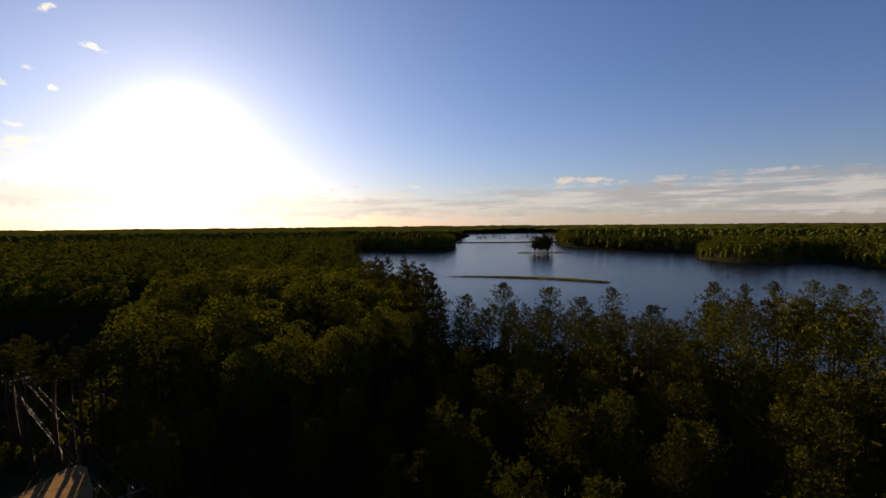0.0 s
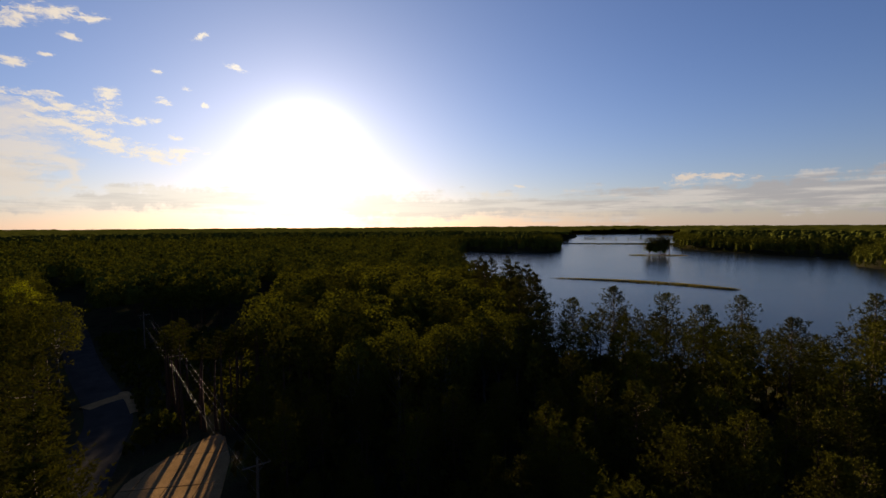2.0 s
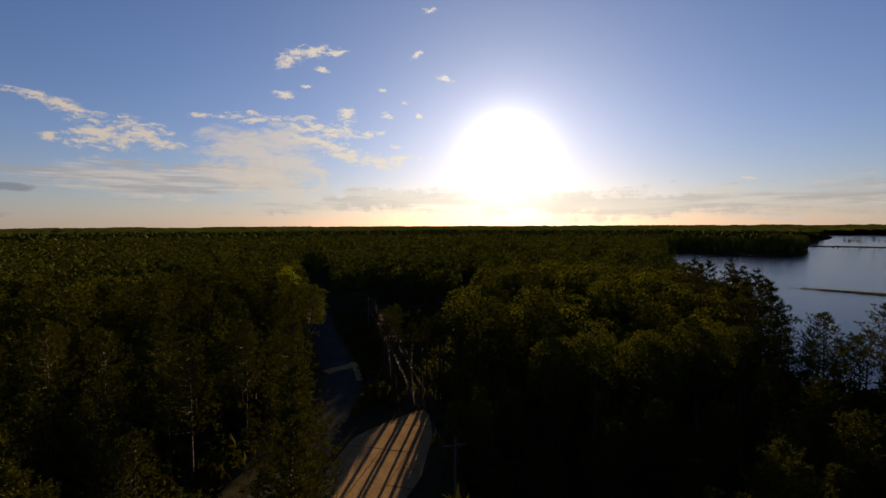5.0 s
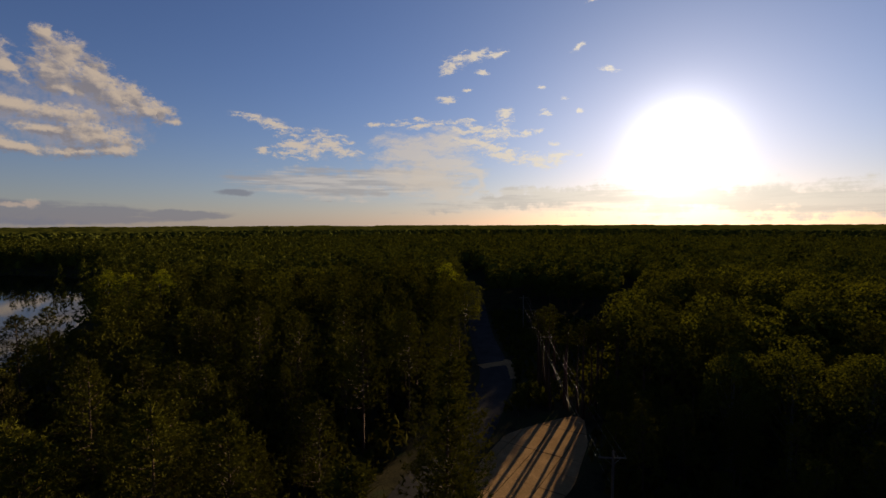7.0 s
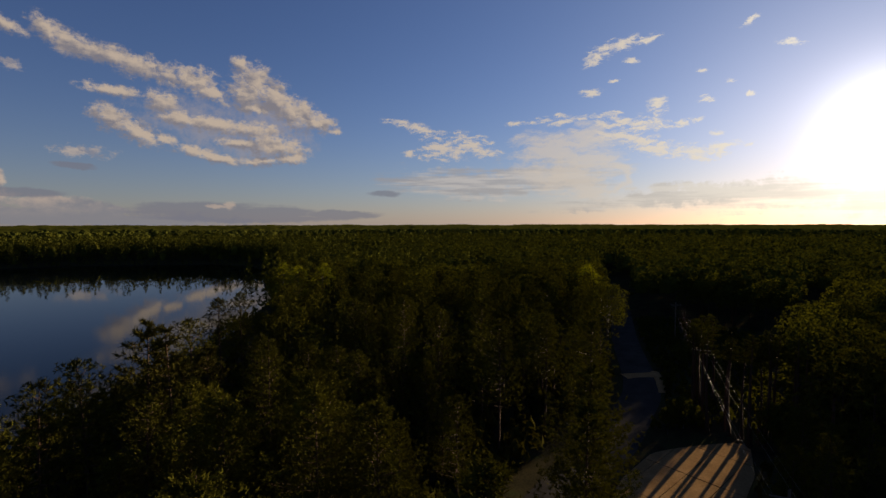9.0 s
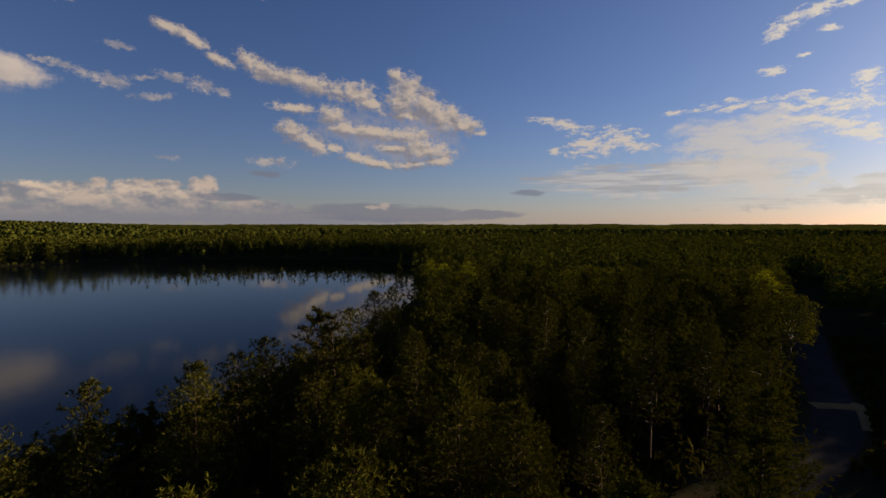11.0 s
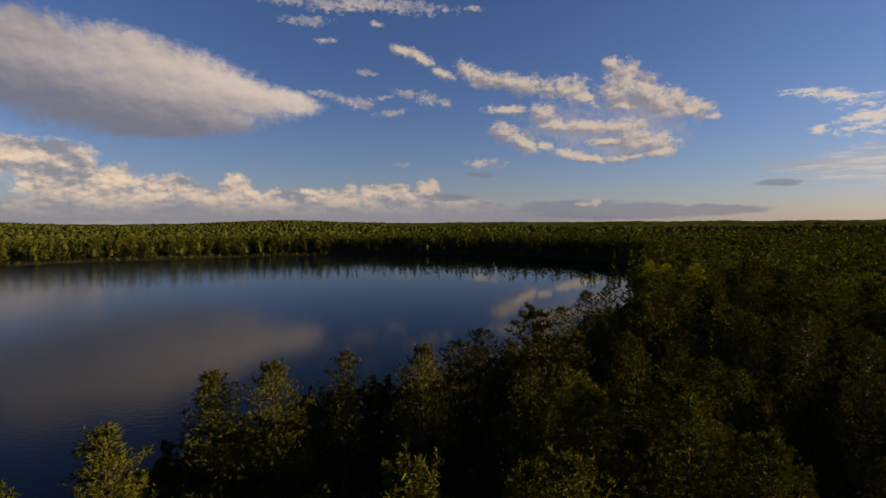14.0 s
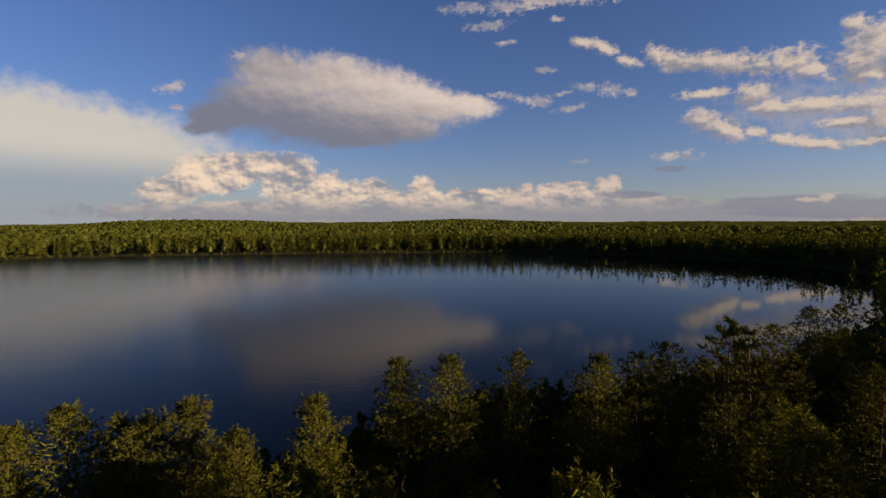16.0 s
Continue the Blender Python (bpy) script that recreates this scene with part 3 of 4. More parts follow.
def soup(centres, axes, length, width, r, facing=None):
    """Loose leaf-like triangles at the centres, along the axes; facing: which way their faces look."""
    n = len(centres)
    side = np.cross(axes, r.normal(size=(n, 3)) if facing is None else facing)
    side /= np.linalg.norm(side, axis=1, keepdims=True) + 1e-9
    ln, wd = np.broadcast_to(length, n)[:, None], np.broadcast_to(width, n)[:, None]
    back = 0.08 if facing is None else -0.55
    a = centres + axes * ln * back
    b = centres + axes * ln * (1 + back) + side * wd
    c = centres + axes * ln * (0.82 + back) - side * wd
    if facing is None:
        a, b, c = centres + axes * ln * 1.05, centres + side * wd, centres - side * wd
    v = np.stack([a, b, c], 1).reshape(-1, 3)
    return v, np.arange(3 * n).reshape(n, 3)


def unit(v):
    return v / (np.linalg.norm(v, axis=-1, keepdims=True) + 1e-9)


# ---- trees ----
def pine_shape(r, h, bare, radius, limbs, tufts, blades, size, layered=False, thick=0.15, core=0):
    """Trunk, limbs and needle tufts of a pine or spruce that stands at the origin."""
    bend = r.uniform(-0.25, 0.25, 2)
    spine = [(bend[0] * math.sin(k * 0.6), bend[1] * math.sin(k * 0.5), h * k / 6) for k in range(7)]
    base = 0.0115 * h
    trunk = tube(spine, [base * (1 - 0.88 * k / 6) * (1.25 if k == 0 else 1) for k in range(7)], 7)
    arms, cent, axis = [], [], []
    for i in range(limbs):
        u = (i + r.uniform(0, 0.7)) / limbs
        if layered:
            u = round(u * 11) / 11 + r.uniform(-0.03, 0.03)
        u = min(max(u, 0.0), 1.0)
        z = h * (bare + (0.985 - bare) * u)
        if layered:
            reach = radius * max(0.02, 1.0 - u) ** 0.62 * r.uniform(0.55, 1.12)
            rise = 0.10 + 0.45 * u
        else:
            reach = radius * (max(0.0, 1 - u) ** 0.58) * (0.62 + 0.38 * min(u * 3.5, 1.0)) * r.uniform(0.50, 1.18)
            rise = 0.06 + 0.48 * u
        reach = max(reach, 0.4)
        t = i * 2.399 + r.uniform(-0.5, 0.5)
        out = np.array([math.cos(t), math.sin(t), 0.0])
        k = z / h * 6
        sx, sy = bend[0] * math.sin(k * 0.6), bend[1] * math.sin(k * 0.5)
        p0 = np.array([sx, sy, z])
        p1 = p0 + out * reach * 0.5 + np.array([0, 0, reach * 0.5 * rise - 0.02 * reach])
        p2 = p0 + out * reach + np.array([0, 0, reach * (rise + 0.10)])
        arms.append(tube([p0, p1, p2], [0.03 + 0.008 * reach, 0.022, 0.008], 3))
        n = max(2, int(round(tufts * (0.5 + 0.8 * reach / radius) / limbs)))
        if layered:
            for j in range(n):
                f = 0.30 + 0.72 * (j + r.uniform(0, 1)) / n
                p = (p0 * (1 - f) + p2 * f) + np.array([0, 0, -0.1 * reach * f * (1 - f)])
                sidev = np.array([-out[1], out[0], 0]) * r.normal() * reach * 0.24 * (1.25 - 0.6 * f)
                cent.append(p + sidev + np.array([0, 0, r.uniform(-0.05, 0.15)]))
                axis.append(unit(out * 0.75 + sidev * 0.4 + np.array([0, 0, 0.35])))
            continue
        sidev = np.array([-out[1], out[0], 0.0])
        for j in range(n):
            f = 1.04 - 0.72 * ((j + r.uniform(0, 1)) / n) ** 1.5
            fan = r.normal() * min(0.9, 0.10 + 0.26 * reach) * (1.15 - 0.55 * f)
            p = p0 * (1 - f) ** 2 + 2 * p1 * f * (1 - f) + p2 * f * f
            cent.append(p + sidev * fan + np.array([0, 0, abs(r.normal()) * 0.16 * (0.5 + reach) - 0.05]))
            axis.append(unit(out * 0.55 + sidev * fan * 0.5 + np.array([0, 0, 0.75]) + r.normal(size=3) * 0.22))
    cent.append(np.array([spine[-1][0], spine[-1][1], h * 0.99]))
    axis.append(np.array([0, 0, 1.0]))
    cent, axis = np.array(cent), np.array(axis)
    m = len(cent)
    stem_at = r.uniform(-0.45, 0.10, (m * blades, 1)) * size
    cc = np.repeat(cent, blades, 0) + np.repeat(axis, blades, 0) * stem_at
    star = unit(r.normal(size=(m * blades, 3)))
    aa = unit(np.repeat(axis, blades, 0) * r.uniform(0.2, 0.9, (m * blades, 1)) + star * 0.8)
    scale = np.repeat(r.uniform(0.75, 1.25, m), blades)
    crown = soup(cc, aa, size * scale * r.uniform(0.75, 1.15, m * blades), size * thick * scale, r)
    if core:
        # twigs and old needles inside the crown
        u = r.uniform(0.04, 0.97, core)
        z = h * (bare + (1 - bare) * u)
        rad = radius * np.maximum(0.05, 1 - u) ** 0.58 * r.uniform(0.0, 0.62, core) ** 0.8
        t = r.uniform(0, 6.283, core)
        p = np.stack([np.cos(t) * rad, np.sin(t) * rad, z + rad * 0.35], -1)
        v, f = soup(p, unit(np.stack([np.cos(t), np.sin(t), r.uniform(0.1, 1.2, core)], -1) + r.normal(size=(core, 3)) * 0.5),
                    r.uniform(0.3, 0.6, core), 0.055, r)
        crown = np.concatenate([crown[0], v]), np.concatenate([crown[1], f + len(crown[0])])
    return join_tubes([trunk] + arms), crown


def broad_shape(r, h, radius, clumps, leaves, size):
    """Trunk, limbs and leaves of a broad-leaved tree that stands at the origin."""
    bend = r.uniform(-0.4, 0.4, 2)
    spine = [(bend[0] * math.sin(k * 0.5), bend[1] * math.sin(k * 0.6), h * 0.82 * k / 5) for k in range(6)]
    trunk = tube(spine, [0.016 * h * (1 - 0.8 * k / 5) for k in range(6)], 7)
    arms, cc, aa, nn = [], [], [], []
    mid = np.array([0, 0, h * 0.66])
    for i in range(clumps):
        t, w = i * 2.399 + r.uniform(-0.3, 0.3), 1 - 1.55 * (i + 0.5) / clumps
        s = math.sqrt(max(0.0, 1 - w * w)) if w > -0.5 else 0.8
        c = mid + np.array([math.cos(t) * s * radius * 0.72, math.sin(t) * s * radius * 0.72, w * h * 0.27]) * r.uniform(0.82, 1.12)
        k = r.uniform(0.35, 0.6)
        root = np.array([0, 0, h * k])
        if i % 2 == 0:
            arms.append(tube([root, (root + c) / 2 + np.array([0, 0, -0.3]), c], [0.10, 0.06, 0.02], 3))
        rad = radius * r.uniform(0.30, 0.46)
        d = unit(r.normal(size=(leaves, 3)) + np.array([0, 0, 0.35]) + unit(c - mid) * 0.4)
        cc.append(c + d * rad * r.uniform(0.62, 1.05, (leaves, 1)) * np.array([1, 1, 0.8]))
        face = unit(d + r.normal(size=(leaves, 3)) * 0.34)
        aa.append(unit(np.cross(face, r.normal(size=(leaves, 3)))))
        nn.append(face)
    cc, aa, nn = np.concatenate(cc), np.concatenate(aa), np.concatenate(nn)
    crown = soup(cc, aa, size * r.uniform(0.75, 1.3, len(cc)), size * 0.5, r, nn)
    return join_tubes([trunk] + arms), crown


RS = np.random.RandomState(11)


# ---- ground, water, road ----
def polar_sheet(radii, steps, height, start=0.0, sweep=360.0):
    a = np.radians(start + np.linspace(0, sweep, steps, endpoint=sweep < 360))
    R, A = np.meshgrid(np.asarray(radii), a, indexing="ij")
    x, y = -R * np.sin(A), R * np.cos(A)
    v = np.stack([x, y, height(x, y)], -1).reshape(-1, 3)
    n, m = len(radii), steps
    i, j = np.meshgrid(np.arange(n - 1), np.arange(m if sweep >= 360 else m - 1), indexing="ij")
    k = (j + 1) % m
    f = np.stack([i * m + j, i * m + k, (i + 1) * m + k, (i + 1) * m + j], -1).reshape(-1, 4)
    return v, f[:, ::-1]


rings = np.concatenate([[0.01, 4, 8], 10 * 1.036 ** np.arange(0, 175)])
rings = rings[rings < 4850]
v, f = polar_sheet(rings, 260, ground_z)
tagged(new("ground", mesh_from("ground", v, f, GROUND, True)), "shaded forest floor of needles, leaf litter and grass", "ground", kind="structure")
v, f = polar_sheet([0.01, 30, 80, 200, 500, 1000, 1500, 2200], 96, lambda x, y: 0 * x)
tagged(new("water", mesh_from("water", v, f, WATER)), "calm dark lake water mirroring the evening sky", "lake", kind="structure")


def smooth_line(pts, steps):
    p = [Vector((*q, 0)) for q in pts]
    p = [2 * p[0] - p[1]] + p + [2 * p[-1] - p[-2]]
    out = []
    for i in range(1, len(p) - 2):
        for k in range(steps):
            t = k / steps
            out.append(0.5 * ((2 * p[i]) + (p[i + 1] - p[i - 1]) * t + (2 * p[i - 1] - 5 * p[i] + 4 * p[i + 1] - p[i + 2]) * t * t
                              + (3 * p[i] - p[i - 1] - 3 * p[i + 1] + p[i + 2]) * t ** 3))
    return out + [p[-2]]


def ribbon(line, half, z0, z1):
    """A band along the line with sloping edges."""
    vs, fs = [], []
    for i, p in enumerate(line):
        d = (line[min(i + 1, len(line) - 1)] - line[max(i - 1, 0)]).normalized()
        s = Vector((-d.y, d.x, 0))
        for k, z in ((-half - 0.5, z0), (-half, z1 - 0.02), (0, z1 + 0.05), (half, z1 - 0.02), (half + 0.5, z0)):
            vs.append((p.x + s.x * k, p.y + s.y * k, z))
    for i in range(len(line) - 1):
        for k in range(4):
            fs.append((i * 5 + k, i * 5 + k + 1, i * 5 + k + 6, i * 5 + k + 5))
    return vs, fs


road_line = smooth_line(ROAD, 8)
v, f = ribbon(road_line, 3.1, 1.9, 2.12)
tagged(new("road", mesh_from("road", v, f, ASPHALT, True)), "narrow worn asphalt road in deep tree shade", "road", kind="structure")


def lot_outline(z):
    b = bmesh.new()
    b.faces.new([b.verts.new((x, y, z)) for x, y in LOT])
    bmesh.ops.bevel(b, geom=list(b.verts), offset=0.5, segments=2, affect="VERTICES")
    return b


def thicken(b, low):
    top = bmesh.ops.extrude_face_region(b, geom=list(b.faces))["geom"]
    for e in top:
        if isinstance(e, bmesh.types.BMVert):
            e.co.z = low
    bmesh.ops.recalc_face_normals(b, faces=list(b.faces))


def done(name, b, mat):
    me = bpy.data.meshes.new(name)
    b.to_mesh(me)
    b.free()
    me.materials.append(mat)
    return me


b = lot_outline(2.03)
thicken(b, 1.7)
lot = tagged(new("concrete_lot", done("concrete_lot", b, GROUND)), "pale tan concrete lot beside the road, striped by long tree shadows", "parking lot", kind="structure")
# slabs with open joints, laid along the lot
ALONG, ACROSS = Vector((-0.39, 0.92, 0)).normalized(), Vector((0.92, 0.39, 0)).normalized()
for ku in range(-5, 5):
    for kv in range(-3, 4):
        b = lot_outline(2.07 + RS.uniform(0, 0.012))
        centre = Vector((-43, 46, 2)) + ALONG * (4.3 * ku + RS.uniform(-0.1, 0.1)) + ACROSS * 3.9 * kv
        for way, half in ((ALONG, 2.11), (-ALONG, 2.11), (ACROSS, 1.91), (-ACROSS, 1.91)):
            bmesh.ops.bisect_plane(b, geom=list(b.verts) + list(b.edges) + list(b.faces), plane_co=centre + way * half, plane_no=way, clear_outer=True)
        if not b.faces or b.faces[:][0].calc_area() < 0.4:
            b.free()
            continue
        thicken(b, 1.96)
        part_mesh("slab", done("slab", b, GRAVEL), lot)
# pale bands across the road and along its edge paint the sky's gleam
v, f = ribbon([Vector((-79.7, 65.0, 0)), Vector((-79.2, 68.6, 0)), Vector((-78.5, 72.6, 0))], 1.3, 2.03, 2.20)
tagged(new("pavement", mesh_from("pavement", v, f, GRAVEL, True)), "pale band across the shaded road, standing in for the sky's gleam on asphalt", "pavement", kind="structure")
v, f = ribbon([Vector((-80.4, 73.4, 0)), Vector((-75.0, 69.9, 0)), Vector((-69.4, 65.6, 0))], 0.55, 2.0, 2.16)
tagged(new("pavement", mesh_from("pavement", v, f, GRAVEL, True)), "pale strip beside the shaded road, standing in for the sky's gleam", "pavement", kind="structure")

# ---- trees: where they stand ----
# azimuth and drop of the tops under the eye's level (degrees)
SPRUCE_TOPS = [(8.1, 3.8), (5.1, 3.2), (2.7, 4.3), (1.4, 6.4), (104.6, 9.4), (102.3, 10.3), (6.6, 3.6), (3.9, 3.9), (2.0, 5.4),
               (7.3, 4.4), (4.5, 5.0), (3.2, 6.0)]
NORTH_TOPS = [(0.7, 8.6), (-3.0, 8.3), (-7.5, 6.9), (-12.9, 7.4), (-16.6, 8.3), (-20.1, 7.3), (-24.0, 8.9), (-30.0, 6.3),
              (-33.3, 5.7), (-35.5, 5.9), (-38.6, 5.6), (-40.7, 5.7), (-42.6, 6.1), (-46.0, 6.0)]
WEST_TOPS = [(100.8, 9.9), (97.6, 8.2), (95.5, 7.7), (117.9, 14.3), (113.7, 13.8), (127.5, 14.9), (134.6, 15.2),
             (141.8, 15.4), (150.8, 18.7), (165.8, 17.8), (170.6, 18.2), (168.2, 19.0), (159.5, 21.4), (174.5, 16.2),
             (151.9, 26.1), (120.5, 27.7), (101.2, 16.7), (97.1, 18.2), (92.6, 12.3), (178.5, 17.0), (110.0, 12.6)]
INNER_TOPS = [(77.4, 8.2), (81.8, 9.1), (72.7, 9.5), (67.5, 9.0), (93.2, 11.8), (88.3, 16.6), (100.2, 16.1), (100.6, 26.2),
              (121.1, 27.1), (80.3, 21.0), (65.2, 12.0), (77.0, 8.9), (82.8, 8.7), (59.7, 10.6), (54.2, 11.1),
              (65.4, 27.4), (97.7, 17.2), (53.8, 16.3), (54.1, 20.1), (86.7, 18.4)]
BROAD_TOPS = [(-37.3, 6.8), (91.2, 4.4), (89.2, 3.8), (54.2, 4.2), (63.2, 4.0), (52.6, 6.4), (24.0, 8.8), (17.8, 6.6), (12.7, 10.8),
              (5.9, 9.7), (23.5, 12.6), (18.4, 11.2), (12.2, 11.0), (7.5, 9.5), (3.7, 9.7)]
PALE_TOPS = [(91.0, 4.4), (89.4, 4.7), (86.6, 4.6), (55.2, 4.7)]
SIL_AZ = np.array([-60, -46, -40, -33, -30, -27, -24, -20, -16.6, -13, -7.5, -3, 0.7, 3, 3.1, 92, 92.1, 95, 97.6, 100, 103, 107, 110, 113.7, 118,
                   127, 134, 142, 146, 150, 158, 163, 170, 180, 200.])
SIL_DROP = np.array([7, 7, 6.6, 6.8, 7.2, 9.4, 10, 8.8, 9.4, 9.0, 8.6, 9.6, 10.2, 9, 0, 0, 10, 9.2, 9.6, 12.2, 13.2, 13.6, 14, 15, 15.6,
                     16.4, 16.6, 17.2, 20, 21, 22.5, 20, 19.5, 18.5, 19])

spots = []                  # x, y, height, kind


def stand(rows, kind, low, high):
    for az, drop in rows:
        h = RS.uniform(low, high)
        for _ in range(12):
            d = (EYE_Z - 2.0 - h) / math.tan(radians(drop))
            x, y = -d * math.sin(radians(az)), d * math.cos(radians(az))
            if shore(np.array([x]), np.array([y]))[0] > 2.0:
                break
            h += 0.5
        spots.append((x, y, h, kind, True))


stand(SPRUCE_TOPS, "spruce", 21.5, 23)
stand(NORTH_TOPS, "pine", 19.5, 21.5)
stand(WEST_TOPS, "pine", 19.0, 20.5)
stand(INNER_TOPS, "pine", 19.0, 21.5)
stand(BROAD_TOPS, "broad", 18.0, 20)
stand(PALE_TOPS, "pale", 20.0, 22)
# slender pines at the sunward end of the lot, along and across the sun's way
# set by their shadows: trunks stripe the lot, outer ones added to darken its sides
for along, across in ((14, -5.1), (16, -3.2), (15, -2.5), (15, -0.8), (13, 0.5), (15, 1.2), (17, 1.7), (14, 2.2), (18, 2.7), (20, 4.2), (18, 5.2),
                      (17, -6.8), (20, -7.6), (18, -8.3), (22, -9.0), (25, -7.2), (26, -9.4)):
    spots.append((-43 - 0.48 * along + 0.877 * across, 50 + 0.877 * along + 0.48 * across, 14.5 + (along * 7 % 4) * 0.6, "slender"))

# young trees added to throw shade on the lot's sides and one band
for along, across, h in ((13.0, -8.2, 5.0), (9.0, -9.2, 4.2), (13, 4.6, 6.0), (15, 3.9, 7.0), (11, 5.4, 5.5), (13.5, 1.9, 2.4)):
    spots.append((-43 - 0.48 * along + 0.877 * across, 50 + 0.877 * along + 0.48 * across, h, "sapling"))


def scatter(spacing, r0, r1, az0, az1, r):
    n = int(2 * r1 / spacing) + 2
    g = (np.arange(n) - n / 2) * spacing
    x, y = np.meshgrid(g, g)
    x = (x + r.uniform(-0.46, 0.46, x.shape) * spacing).ravel()
    y = (y + r.uniform(-0.46, 0.46, y.shape) * spacing).ravel()
    d = np.hypot(x, y)
    az = (np.degrees(np.arctan2(-x, y)) + 90) % 360 - 90
    keep = (d > r0) & (d < r1) & (az > az0) & (az < az1)
    return x[keep], y[keep], d[keep], az[keep]


def free(x, y, margin=2.0):
    ok = shore(x, y) > margin
    ok &= ~inside(CLEARING, x, y)
    ok &= line_dist(ROAD, x, y) > 6.2
    ok &= ~inside(LOT_EDGE, x, y)
    return ok


fixed = np.array([(s[0], s[1]) for s in spots])
x, y, d, az = scatter(5.0, 5, 175, -55, 190, RS)
# within 22 m, unseen trees also fill the clearing, added for their shade
ok = free(x, y, 2.5) | (d < 22) & (line_dist(ROAD, x, y) > 3.6)
x, y, d, az = x[ok], y[ok], d[ok], az[ok]
for i in range(len(x)):
    if np.min(np.hypot(fixed[:, 0] - x[i], fixed[:, 1] - y[i])) < 4.4:
        continue
    conifer = az[i] > 50 or az[i] < 4
    mixed_in = RS.uniform()
    if conifer:
        kind = "pine" if mixed_in < 0.94 else ("spruce" if mixed_in < 0.97 or d[i] < 80 else "broad")
        if d[i] > 142 and az[i] > 50 and az[i] < 95 and mixed_in > 0.55:
            kind = "broad"
    else:
        kind = "broad" if mixed_in < (0.84 if d[i] > 80 else 0.05) else "pine"
    if d[i] < 22:
        kind = "pine"
    h = RS.uniform(13.5, 18.5) if conifer and d[i] < 90 else RS.uniform(12.5, 21.0)
    sil = np.interp(az[i], SIL_AZ, SIL_DROP)
    if sil > 0:
        most = EYE_Z - 2.0 - d[i] * math.tan(radians(sil + 0.4))
        if most < 4:
            continue
        h = min(h, most - RS.uniform(0, 0.12) * most)
    if 3 < az[i] < 38 and d[i] < 66:
        h = min(h, RS.uniform(11, 15) if az[i] < 9 or d[i] > 48 else RS.uniform(6, 10))
    if az[i] > 100 and 22 < d[i] < 62 and RS.uniform() < 0.35:
        continue
    if az[i] > 112 and d[i] > 21:
        h *= RS.uniform(0.72, 0.95)
    # out-of-view pines, made tall to keep low sun off the wood behind
    if d[i] < 21:
        h = min(RS.uniform(21, 23.5), 32.0 - 0.62 * d[i])
    spots.append((x[i], y[i], h, kind))

spots.sort(key=lambda s: math.hypot(s[0], s[1]))


def thing_proto(name, shape, bark, leaf, label, category):
    trunk, crown = shape
    root = new(name)
    part_mesh("trunk", mesh_from("trunk", trunk[0], trunk[1], bark, True), root)
    part_mesh("crown", mesh_from("crown", crown[0], crown[1], leaf), root)
    return tagged(root, label, category, category + "s of the near wood")


PINE_LABEL = "tall red pine with a bare trunk and tufted dark green needles"
SPRUCE_LABEL = "tall white pine with dark needles in flat layered boughs"
BROAD_LABEL = "broad-leaved tree with a rounded dense green crown"
PALE_LABEL = "smaller broad-leaved tree with a pale yellow-green crown"
protos = {"pine": [], "slender": [], "pine_behind": [], "pine_under": [], "spruce": [], "broad": [], "pale": [], "sapling": []}
for k in range(7):
    bare = (0.42, 0.5, 0.36, 0.46, 0.40, 0.52, 0.34)[k]
    protos["pine"].append(thing_proto("red_pine", pine_shape(RS, 20, bare, 4.0 + 0.16 * k, 60, 1450, 7, 0.29, False, 0.13, 1500), BARK, PINE, PINE_LABEL, "pine tree"))
for k in range(5):
    bare = (0.42, 0.5, 0.36, 0.46, 0.40)[k]
    protos["pine_behind"].append(thing_proto("red_pine", pine_shape(RS, 20, bare, 4.5 + 0.18 * k, 48, 580, 6, 0.37, False, 0.15, 800), BARK, PINE, PINE_LABEL, "pine tree"))
for k in range(3):
    protos["spruce"].append(thing_proto("white_pine", pine_shape(RS, 20, 0.24, 5.4, 70, 520, 14, 0.55, True, 0.10), BARK, SPRUCE, SPRUCE_LABEL, "pine tree"))
# coarse pines for the unseen ring under the eye, there to cast shade
for k in range(3):
    protos["pine_under"].append(thing_proto("red_pine", pine_shape(RS, 20, 0.4, 4.6, 30, 220, 5, 0.6, False, 0.2, 300), BARK, PINE, PINE_LABEL, "pine tree"))
for k in range(5):
    protos["broad"].append(thing_proto("broad_leaved_tree", broad_shape(RS, 20, 3.6 + 0.2 * k, 36, 150, 0.26), PALE_BARK, LEAVES, BROAD_LABEL, "tree"))
for k in range(2):
    protos["sapling"].append(thing_proto("young_tree", broad_shape(RS, 20, 7.5, 16, 110, 0.9), PALE_BARK, LEAVES, "low bushy young tree added to shade parts of the concrete lot", "tree"))
for k in range(3):
    protos["slender"].append(thing_proto("slender_pine", pine_shape(RS, 20, 0.76, 1.5, 14, 120, 9, 0.36, False, 0.14), BARK,
                                         PINE, "slender pine with a bare trunk and small high crown, placed to shade the lot", "pine tree"))
for k in range(2):
    protos["pale"].append(thing_proto("pale_leaved_tree", broad_shape(RS, 20, 3.3, 26, 140, 0.26), PALE_BARK, YELLOW, PALE_LABEL, "tree"))

